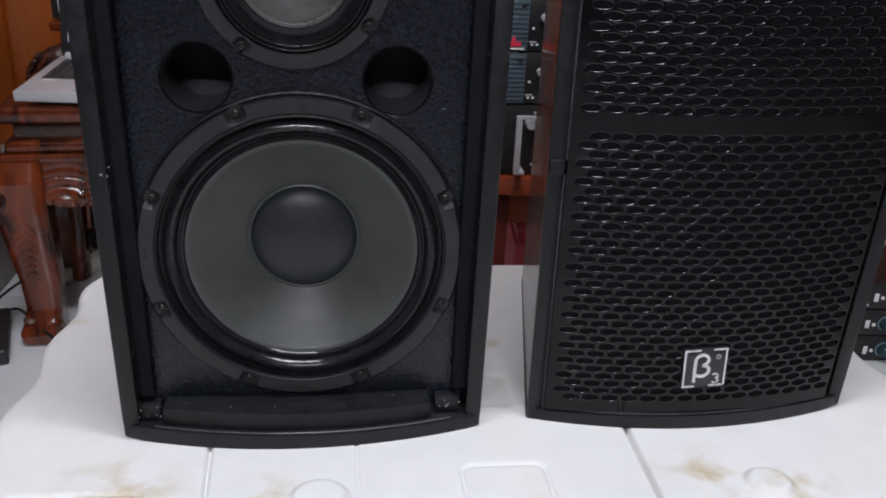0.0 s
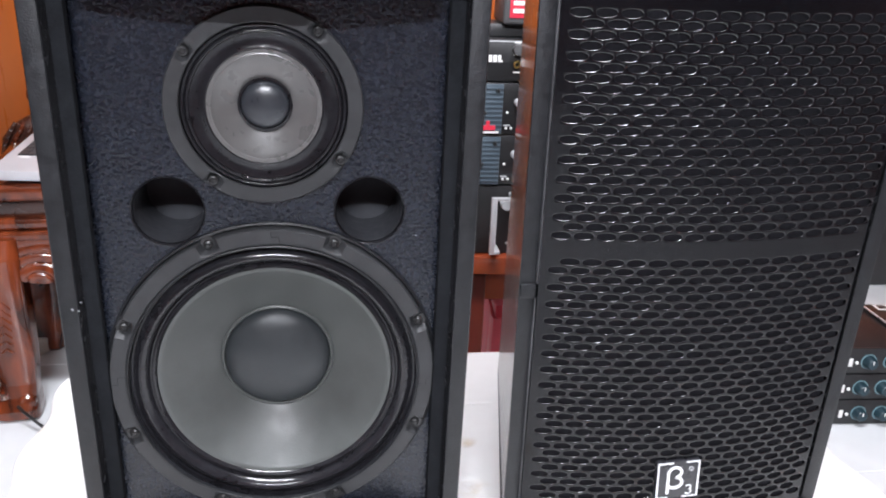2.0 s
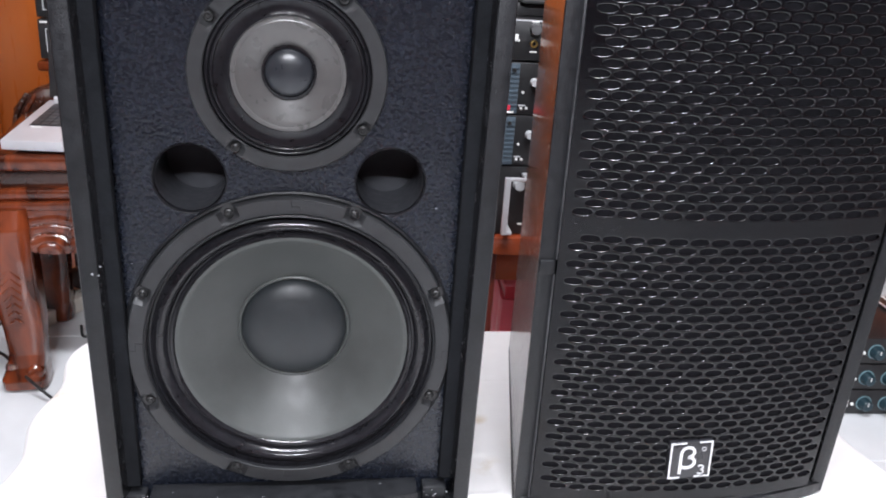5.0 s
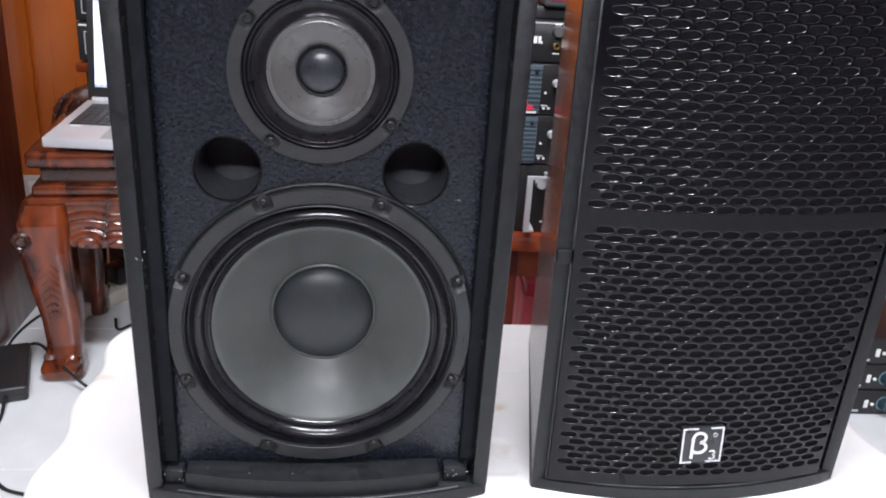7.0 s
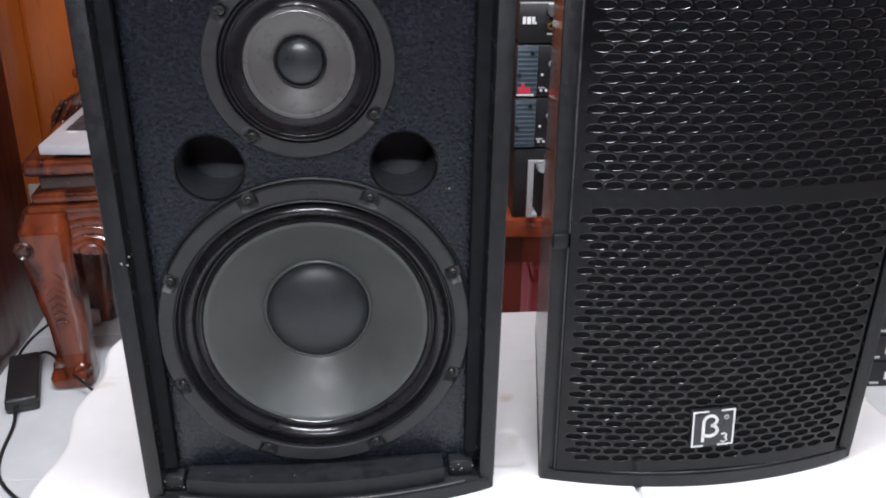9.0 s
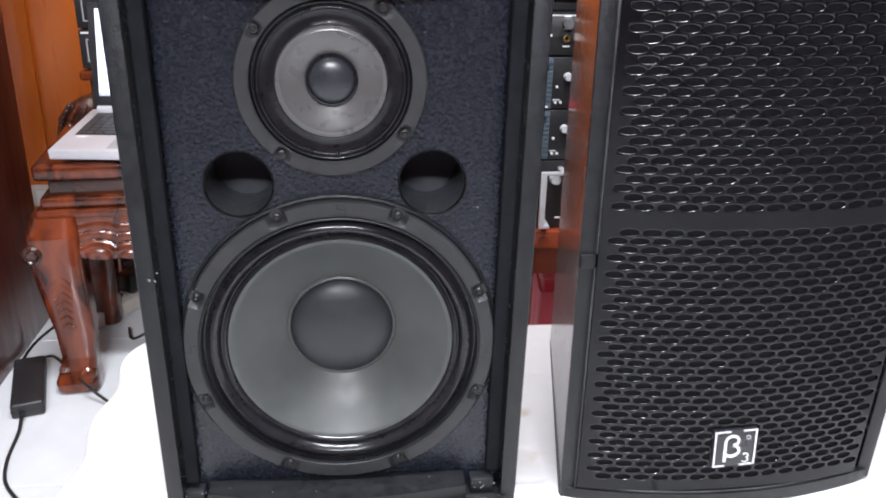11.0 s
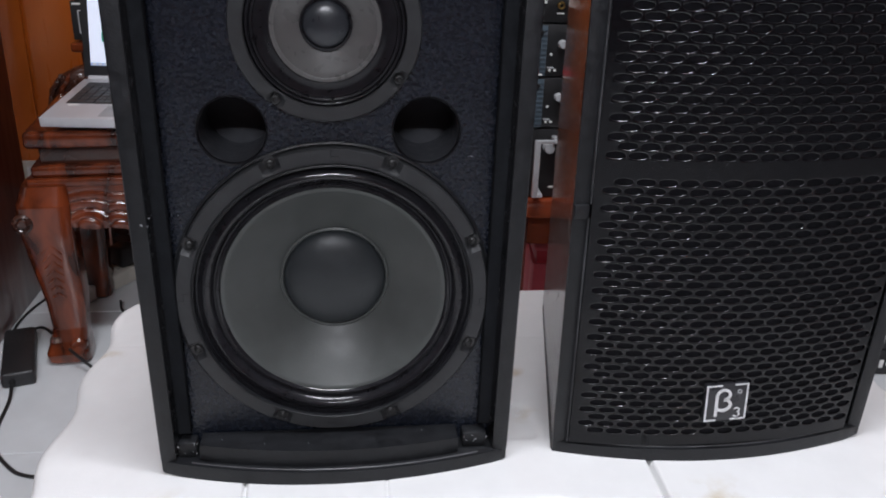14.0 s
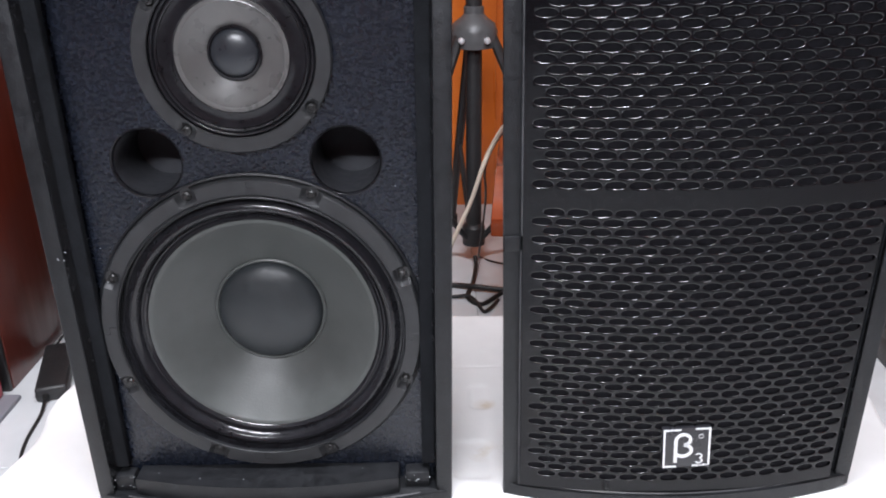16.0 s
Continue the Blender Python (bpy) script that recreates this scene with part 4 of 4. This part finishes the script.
copy_thing(unit, pose(-0.728, 2.36, 0.729))
copy_thing(unit, pose(-0.728, 2.36, 0.834))


# ---- tall wooden loudspeaker cabinet ----
def tall_cabinet(m):
    root = thing("floor_cabinet", m, "tall dark red veneered floor cabinet with black front", "cabinet")
    w, d, h = 0.52, 0.46, 1.35
    part("side", box(w - 0.022, w, 0, d, 0, h, 0.003), RED_WOOD, root, "dark red veneered side")
    part("side", box(0, 0.022, 0, d, 0, h, 0.003), RED_WOOD, root)
    part("top", box(0.022, w - 0.022, 0, d, h - 0.022, h, 0.002), RED_WOOD, root)
    part("back", box(0.022, w - 0.022, d - 0.015, d - 0.004, 0, h - 0.022), RED_WOOD, root)
    part("front", box(0.022, w - 0.022, 0.012, 0.03, 0.0, h - 0.022, 0.002), BLACK_PLASTIC, root, "black front panel")
    part("edge_trim", box(w - 0.030, w - 0.002, -0.012, 0.0, 0.0, h, 0.003), BLACK_PLASTIC, root)
    return root


tall_cabinet(pose(-0.835 - 0.52, 1.705, 0))
root = thing("floor_board", pose(-1.0, 1.5, 0), "low grey board lying on the floor", "board")
part("board", box(-0.35, 0.20, -0.30, 0.165, 0.0, 0.012, 0.003), GREY_BOARD, root)
root = thing("red_box", pose(-0.93, 1.63, 0.012), "small glossy red box on the grey board", "box")
part("carton", box(-0.10, 0.095, -0.03, 0.03, 0.045, 0.10, 0.004), RED, root)
part("lid", box(-0.102, 0.097, -0.032, 0.032, 0.10, 0.108, 0.002), BLACK_PLASTIC, root)
part("base", box(-0.10, 0.095, -0.03, 0.03, 0.0, 0.046, 0.004), RED, root)
bm = bmesh.new()
bmesh.ops.create_icosphere(bm, subdivisions=4, radius=1)
for v in bm.verts:
    f = 1 + 0.18 * noise.noise(v.co * 2.1)
    v.co = Vector((v.co.x * 0.07 * f, v.co.y * 0.05 * f, max(0, (v.co.z + 0.6) * 0.034 * f)))
cloth = part("cloth_bag", bm, PURPLE, None, smooth=60)
cloth.location = (-0.885, 1.545, 0.0125)
tagged(cloth, "crumpled pale purple cloth bag on the grey board", "bag")


# ---- power adapter, strip and cables on the floor ----
def power_adapter(m):
    root = thing("power_adapter", m, "black laptop power adapter lying on the floor", "power adapter")
    part("brick", box(-0.034, 0.034, -0.110, 0.110, 0.0, 0.036, 0.007, seg=3), BLACK_PLASTIC, root)
    part("seam", box(-0.0345, 0.0345, -0.1105, 0.1105, 0.016, 0.0175), BLACK_CABLE, root)
    for s, y in ((-0.012, -0.115), (0.010, 0.115)):
        part("strain_relief", lathe([(0, -0.012), (0.005, -0.012), (0.007, 0.012), (0, 0.012)], 10, (s, y, 0.016)), BLACK_CABLE, root)
    return root


power_adapter(pose(-0.757, 1.757, 0.0, 0, 0, 17))


def cable(points, r, material, label, steps=10):
    root = part("cable", tube(spline(points, steps), r, 8), material, None, smooth=60)
    return tagged(root, label, "cable")


cable([(-0.735, 1.640, 0.016), (-0.724, 1.59, 0.006), (-0.713, 1.494, 0.004), (-0.689, 1.417, 0.004), (-0.64, 1.355, 0.004), (-0.606, 1.334, 0.004), (-0.556, 1.322, 0.004)], 0.0036, BLACK_CABLE, "black power cord curving over the tiles")
cable([(-0.781, 1.872, 0.016), (-0.745, 1.88, 0.026), (-0.686, 1.80, 0.040), (-0.62, 1.72, 0.036), (-0.56, 1.68, 0.012), (-0.48, 1.62, 0.004), (-0.40, 1.60, 0.004)], 0.0034, BLACK_CABLE, "thin black cord running past the stool foot")
cable([(-0.80, 1.82, 0.004), (-0.825, 1.92, 0.004), (-0.82, 2.02, 0.004), (-0.79, 2.12, 0.004), (-0.74, 2.2, 0.004)], 0.0032, BLACK_CABLE, "thin black cord running behind the cabinet")


def power_strip(m):
    root = thing("power_strip", m, "grubby white power strip under the stool", "power strip")
    body = part("body", box(-0.032, 0.032, -0.16, 0.16, 0.0, 0.042, 0.006, seg=3), OLD_WHITE, root)
    for k in range(4):
        y = -0.12 + k * 0.07
        part("socket", lathe([(0, 0.0432), (0.016, 0.0432), (0.019, 0.0424), (0.019, 0.040)], 20, (0, y, 0), "z"), OLD_WHITE, body)
        for s in (-0.006, 0.006):
            part("slot", box(s - 0.0015, s + 0.0015, y - 0.004, y + 0.004, 0.0430, 0.0438), BLACK_PLASTIC, body)
    plug = part("plug", box(-0.026, 0.026, 0.02, 0.075, 0.046, 0.105, 0.010, seg=3), BLACK_PLASTIC, root, "black plug adapter")
    part("plug", box(-0.020, 0.022, -0.055, -0.015, 0.046, 0.085, 0.008), BLACK_PLASTIC, root)
    part("pin", box(-0.006, 0.006, 0.036, 0.056, 0.040, 0.047), SILVER, plug)
    return root


power_strip(pose(-0.655, 2.17, 0, 0, 0, -32))
cable([(-0.60, 2.03, 0.02), (-0.585, 2.0, 0.004), (-0.54, 2.06, 0.004), (-0.47, 2.16, 0.004), (-0.35, 2.22, 0.004)], 0.0035, BLACK_CABLE, "black cord of the power strip")
socket = thing("wall_outlet", pose(-1.085, Y1 - 0.006, 0.05), "small white wall outlet at the foot of the panelling", "outlet")
part("plate", box(-0.045, 0.045, -0.018, 0.0, 0.0, 0.075, 0.005), OLD_WHITE, socket)
part("socket", box(-0.028, 0.028, -0.020, -0.017, 0.016, 0.056, 0.001), WHITE_PLASTIC, socket)


# ---- glossy table with the rack ----
TABLE = pose(0.236, 1.442, 0, 0, 0, -5.2)


def low_table(m):
    root = thing("low_table", m, "glossy red-brown wooden low table carrying audio gear", "table")
    part("tabletop", box(0, 0.66, 0, 0.84, 0.461, 0.496, 0.004), TABLE_WOOD, root)
    for x in (0.028, 0.572):
        for y in (0.03, 0.75):
            part("leg", box(x, x + 0.060, y, y + 0.06, 0.0, 0.462, 0.004), RED_WOOD, root)
    part("apron", box(0.088, 0.572, 0.045, 0.065, 0.392, 0.462, 0.002), TABLE_WOOD, root)
    part("apron", box(0.048, 0.068, 0.09, 0.75, 0.392, 0.462, 0.002), TABLE_WOOD, root)
    part("apron", box(0.088, 0.572, 0.775, 0.795, 0.392, 0.462, 0.002), TABLE_WOOD, root)
    return root


low_table(TABLE)
# box on the far corner of the table
root = thing("wooden_box", TABLE @ pose(0.0, 0.62, 0.496), "small red-brown wooden box on the table corner", "box")
part("body", box(0.02, 0.15, 0.0, 0.16, 0.0, 0.075, 0.004), TABLE_WOOD, root)
part("lid", box(0.015, 0.155, -0.005, 0.165, 0.075, 0.090, 0.004), RED_WOOD, root)


def red_crate(m):
    root = thing("plastic_stool", m, "pinkish red plastic stool stored under the table", "stool")
    part("seat", box(0, 0.30, 0, 0.30, 0.352, 0.378, 0.010, seg=3), PINK, root)
    part("skirt", box(0.008, 0.292, 0.008, 0.292, 0.322, 0.353, 0.004), RED, root)
    for x in (0.0, 0.245):
        for y in (0.0, 0.245):
            part("leg", loft([(0.0, x + 0.0275, y + 0.0275, 0.034, 0.034), (0.325, x + 0.0275, y + 0.0275, 0.026, 0.026)], power=6), PINK, root)
    for k, (a, b, c, d) in enumerate(((0.05, 0.25, 0.004, 0.016), (0.05, 0.25, 0.284, 0.296), (0.004, 0.016, 0.05, 0.25), (0.284, 0.296, 0.05, 0.25))):
        part("side", box(a, b, c, d, 0.05, 0.323, 0.002), PINK, root)
    return root


red_crate(pose(0.357, 1.53, 0, 0, 0, -5))


def plain_shell(root, w, h, d, material=None):
    part("chassis", box(0.0, w, 0.004, d, 0.003, h - 0.001, 0.002), AMP, root)
    return part("front_panel", box(-0.0015, w + 0.0015, -0.002, 0.004, 0.002, h - 0.001, 0.0015), material or AMP, root)


RW = 0.483


def power_amp(m):
    h = 0.131
    root = thing("power_amplifier", m, "black power amplifier with silver handles on the low table", "amplifier")
    fp = plain_shell(root, RW, h, 0.36)
    for x, s in ((0.018, 1), (RW - 0.018, -1)):
        bm = bmesh.new()
        for u0, u1, y0, y1, z0, z1 in ((0.0, 0.0105, -0.040, -0.031, 0.012, 0.119), (0.009, 0.046, -0.039, -0.031, 0.1125, 0.119), (0.009, 0.020, -0.039, -0.031, 0.012, 0.019), (0.036, 0.046, -0.032, 0.0, 0.1125, 0.119), (0.010, 0.020, -0.032, 0.0, 0.012, 0.019)):
            p, q = sorted((x + s * u0, x + s * u1))
            add_box(bm, p, q, y0, y1, z0, z1, 0.0018)
        part("handle", bm, SILVER, root, "flat silver bracket handle")
    part("switch", box(0.066, 0.084, -0.007, -0.001, 0.060, 0.088, 0.0015), ORANGE_LED, fp, "glowing orange rocker switch")
    part("switch_bezel", box(0.063, 0.087, -0.004, -0.001, 0.056, 0.092, 0.001), BLACK_PLASTIC, fp)
    part("knob", lathe([(0, -0.018), (0.009, -0.018), (0.011, -0.002), (0, -0.002)], 20, (0.050, 0, 0.098)), LINE_GREY, fp)
    for z in (0.112, 0.020):
        part("marking", box(0.055, 0.085, -0.0032, -0.0018, z, z + 0.003), WHITE_PLASTIC, fp)
    for k in range(9):
        part("vent_slot", box(0.12, 0.44, -0.003, -0.0015, 0.020 + k * 0.011, 0.025 + k * 0.011), MATT_BLACK, fp)
    for x in (0.04, RW - 0.04):
        for y in (0.04, 0.30):
            part("rubber_foot", lathe([(0, 0.0), (0.012, 0), (0.012, 0.004), (0, 0.004)], 12, (x, y, 0), "z"), BLACK_PLASTIC, root)
    return root


def processor(m, with_logo):
    h = 0.092
    root = thing("signal_processor", m, "rack signal processor with ribbed blue-grey end panel", "audio processor", "stacked audio processors")
    fp = plain_shell(root, RW, h, 0.25)
    end = part("end_panel", box(0.0, 0.036, -0.006, -0.001, 0.003, h - 0.003, 0.001), GREYBLUE, fp, "ribbed blue-grey end panel")
    for k in range(10):
        part("rib", box(0.001, 0.0355, -0.0072, -0.0055, 0.008 + k * 0.0080, 0.0115 + k * 0.0080, 0.0005), GREYBLUE, end)
    part("rack_screw", lathe([(0, -0.010), (0.003, -0.010), (0.0042, -0.007), (0.0042, -0.005)], 10, (0.026, 0, h - 0.014)), SCREW, end)
    part("rack_screw", lathe([(0, -0.010), (0.003, -0.010), (0.0042, -0.007), (0.0042, -0.005)], 10, (0.004, 0, 0.040)), SCREW, end)
    if with_logo:
        bm = bmesh.new()
        add_box(bm, 0.002, 0.024, -0.0090, -0.0070, 0.010, 0.018)
        add_box(bm, 0.008, 0.014, -0.0090, -0.0070, 0.018, 0.026)
        part("logo", bm, LOGO_RED, end, "red logo shape")
        part("marking", box(0.0, 0.030, -0.0088, -0.0070, 0.0045, 0.0075), WHITE_PLASTIC, end)
    for k in range(8):
        x = 0.045 + k * 0.052
        part("lamp", lathe([(0, -0.005), (0.0022, -0.0045), (0.0026, -0.001)], 10, (x, 0, 0.040)), GREEN_LED if k in (1, 4) else WHITE_PLASTIC, fp)
        part("marking", box(x - 0.006, x + 0.006, -0.0034, -0.0018, 0.016, 0.0185), LINE_GREY, fp)
        part("button", box(x - 0.003, x + 0.001, -0.005, -0.0018, 0.011, 0.0145), WHITE_PLASTIC, fp)
        part("button", box(x + 0.006, x + 0.010, -0.005, -0.0018, 0.011, 0.0145), WHITE_PLASTIC, fp)
        part("knob", lathe([(0, -0.014), (0.006, -0.014), (0.0075, -0.002), (0, -0.002)], 16, (x + 0.018, 0, 0.058)), LINE_GREY, fp)
    return root


def karaoke_unit(m):
    h = 0.072
    root = thing("effects_unit", m, "black audio effects unit with white logo bars and brass jacks", "audio processor")
    fp = plain_shell(root, RW, h, 0.24)
    part("top_edge", box(0, RW, -0.003, 0.0, h - 0.004, h - 0.002), LINE_GREY, fp)
    bm = bmesh.new()
    for a, b in ((0.005, 0.0105), (0.0125, 0.019), (0.021, 0.026)):
        add_box(bm, a, b, -0.0040, -0.0018, 0.034, 0.046)
    add_box(bm, 0.021, 0.029, -0.0040, -0.0018, 0.034, 0.0375)
    part("logo", bm, WHITE_PLASTIC, fp, "white logo bars")
    for k in range(3):
        x = 0.054 + k * 0.045
        part("jack", lathe([(0.0035, -0.001), (0.0035, -0.006), (0.0062, -0.0065), (0.0066, -0.002)], 18, (x, 0, 0.031)), GOLD, fp, "brass jack socket")
        part("knob", lathe([(0, -0.016), (0.0085, -0.016), (0.010, -0.002), (0, -0.002)], 18, (x, 0, 0.056)), COLLAR_GREY, fp)
        for z in (0.0665, 0.0165, 0.046):
            part("marking", box(x - 0.006, x + 0.006, -0.0034, -0.0018, z, z + 0.0022), WHITE_PLASTIC, fp)
    return root


RACK = (0.301, 1.452)
power_amp(pose(RACK[0], RACK[1], 0.4962, 0, 0, -1))
processor(pose(RACK[0] - 0.003, RACK[1], 0.6275, 0, 0, -1), False)
processor(pose(RACK[0] - 0.003, RACK[1], 0.7195, 0, 0, -1), True)
karaoke_unit(pose(RACK[0] - 0.001, RACK[1], 0.8115, 0, 0, -1))
# small monitor on top
root = thing("small_display", pose(0.305, 1.47, 0.8835), "small glossy grey device with a red label on the rack", "device")
part("foot", box(0.0, 0.09, 0.02, 0.10, 0.0, 0.022, 0.003), BLACK_PLASTIC, root)
part("case", box(0.026, 0.16, 0.0, 0.09, 0.022, 0.13, 0.006, seg=3), COLLAR_GREY, root)
part("label", box(0.036, 0.075, -0.002, 0.001, 0.034, 0.085, 0.0005), LOGO_RED, root)
for k in range(3):
    part("marking", box(0.041, 0.068, -0.0032, -0.0015, 0.042 + k * 0.013, 0.049 + k * 0.013), WHITE_PLASTIC, root)


# ---- speaker stand with tripod legs ----
def tripod_stand(m):
    root = thing("speaker_stand", m, "black tripod loudspeaker stand behind the table", "speaker stand")
    part("pole", lathe([(0, 0.06), (0.023, 0.06), (0.023, 0.78), (0.018, 0.782), (0.018, 1.35), (0, 1.35)], 20, (0, 0, 0), "z"), BLACK_PLASTIC, root)
    part("collar", lathe([(0.024, 0.640), (0.062, 0.648), (0.066, 0.690), (0.058, 0.712), (0.036, 0.728), (0.028, 0.738), (0.028, 0.756), (0.024, 0.758)], 24, (0, 0, 0), "z"), COLLAR_GREY, root, "dark grey hooded collar")
    part("lower_hub", lathe([(0.023, 0.055), (0.034, 0.06), (0.034, 0.115), (0.026, 0.125), (0.023, 0.126)], 24, (0, 0, 0), "z"), BLACK_PLASTIC, root)
    for a in (-20, 100, 220):
        c, s = math.cos(radians(a)), math.sin(radians(a))
        part("leg", tube([(0.052 * c, 0.052 * s, 0.680), (0.20 * c, 0.20 * s, 0.36), (0.36 * c, 0.36 * s, 0.014)], 0.014, 10), BLACK_PLASTIC, root)
        part("strut", tube([(0.03 * c, 0.03 * s, 0.085), (0.22 * c, 0.22 * s, 0.315)], 0.009, 8), BLACK_PLASTIC, root)
        part("rubber_foot", lathe([(0, 0.0), (0.02, 0.0), (0.02, 0.026), (0, 0.034)], 14, (0.36 * c, 0.36 * s, 0), "z"), BLACK_CABLE, root)
    for x in (-0.036, 0.034):
        part("bolt", lathe([(0, -0.072), (0.006, -0.071), (0.009, -0.067), (0.009, -0.040)], 14, (x, 0, 0.672)), SILVER, root, "bright bolt head")
    return root


tripod_stand(pose(0.243, 2.42, 0))
cable([(0.31, 1.80, 0.60), (0.286, 1.86, 0.556), (0.262, 1.90, 0.499), (0.243, 1.90, 0.452), (0.216, 1.90, 0.370), (0.176, 1.90, 0.278), (0.12, 1.92, 0.13), (0.05, 1.95, 0.012), (-0.05, 1.97, 0.006)], 0.0055, CREAM_CABLE, "cream cable hanging from the table")
cable([(0.315, 1.83, 0.58), (0.287, 1.88, 0.540), (0.258, 1.92, 0.474), (0.250, 1.93, 0.430), (0.256, 2.0, 0.34), (0.25, 2.2, 0.12), (0.262, 2.44, 0.006), (0.30, 2.40, 0.006), (0.34, 2.38, 0.006)], 0.0030, BLACK_CABLE, "thin black cable hanging beside the cream cable")
cable([(0.245, 2.36, 0.04), (0.246, 2.33, 0.02), (0.235, 2.25, 0.006), (0.217, 2.15, 0.006), (0.254, 2.106, 0.006), (0.312, 2.173, 0.006), (0.36, 2.20, 0.006)], 0.0065, BLACK_CABLE, "thick black cable coiled on the floor")
cable([(0.05, 2.24, 0.008), (0.179, 2.227, 0.008), (0.24, 2.20, 0.015), (0.313, 2.184, 0.012), (0.40, 2.18, 0.008)], 0.0075, BLACK_CABLE, "thick black cable lying across the floor")
cable([(0.08, 2.16, 0.006), (0.177, 2.155, 0.006), (0.217, 2.148, 0.012), (0.24, 2.12, 0.006), (0.26, 2.06, 0.006), (0.30, 2.13, 0.006)], 0.005, BLACK_CABLE, "black cable looped on the floor")


# ---- amplifiers stacked on the floor ----
def knob_amp(m, label):
    h = 0.067
    root = thing("amplifier", m, label, "amplifier", "amplifiers stacked on the floor")
    fp = plain_shell(root, RW, h, 0.235)
    part("front_foot", box(0.012, 0.034, -0.0035, -0.0015, 0.008, 0.014, 0.0008), LINE_GREY, fp)
    for k in range(6):
        x = 0.092 + k * 0.054
        kb = part("knob", lathe([(0, -0.022), (0.011, -0.022), (0.0135, -0.019), (0.015, -0.004), (0.016, -0.002)], 24, (x, 0, 0.032)), KNOB, fp, "teal rotary knob")
        part("knob_ring", lathe([(0.016, -0.0035), (0.0185, -0.0038), (0.0190, -0.0018), (0.0165, -0.0018)], 28, (x, 0, 0.032), closed=True), KNOB_RING, kb)
        part("pointer", box(x - 0.001, x + 0.001, -0.0228, -0.0215, 0.033, 0.043), WHITE_PLASTIC, kb)
    part("marking", box(0.044, 0.054, -0.0034, -0.0018, 0.020, 0.040, 0.0004), WHITE_PLASTIC, fp)
    part("lamp", lathe([(0, -0.0055), (0.0035, -0.005), (0.0045, -0.0015)], 14, (0.064, 0, 0.029)), WHITE_PLASTIC, fp)
    return root


STACK = pose(1.170, 1.596, 0, 0, 0, -3)
first = knob_amp(STACK, "black amplifier with teal knobs stacked on the floor")
copy_thing(first, STACK @ pose(-0.010, 0.0, 0.0675))
copy_thing(first, STACK @ pose(-0.004, 0.0, 0.135))
root = thing("flat_case", STACK @ pose(0.19, 0.075, 0.2025), "flat dark box with silver edge and printed label", "case")
part("body", box(0.0, 0.30, 0.0, 0.155, 0.0, 0.004, 0.001), DARK_BROWN, root)
part("edge", tube([(0.0, 0.158, 0.006), (0.004, 0.002, 0.006), (0.30, 0.0, 0.006)], 0.0028, 6), SILVER, root)
part("printed_label", box(0.03, 0.16, 0.120, 0.150, 0.004, 0.0052), WHITE_PLASTIC, root)
for k in range(4):
    part("marking", box(0.036 + 0.03 * k, 0.058 + 0.03 * k, 0.126, 0.144, 0.0052, 0.006), BLACK_PLASTIC, root)
# things farther along the floor
root = thing("audio_box", pose(1.67, 2.40, 0), "black box with grey label and orange tag on the floor", "audio box")
part("body", box(-0.01, 0.50, 0.0, 0.34, 0.0, 0.275, 0.012), BLACK_PLASTIC, root)
part("label", box(0.005, 0.14, -0.003, 0.001, 0.150, 0.205, 0.001), LINE_GREY, root)
part("tag", box(-0.018, 0.018, -0.014, 0.004, 0.085, 0.150, 0.006), TAG_ORANGE, root)

# ---- floor tiles ----
tile = bpy.data.meshes.new("tile")
bm = box(-0.2991, 0.2991, -0.2991, 0.2991, -0.008, 0.0, 0.0012, seg=1)
bm.to_mesh(tile)
bm.free()
tile.materials.append(TILE)
for i in range(-5, 6):
    for j in range(-8, 4):
        x, y = -0.06 + i * 0.6, 1.71 + j * 0.6
        if X0 - 0.3 < x < X1 + 0.3 and Y0 - 0.3 < y < Y1 + 0.3:
            ob = new("tile", tile)
            ob.location = (x, y, 0)
            ob.parent = floor
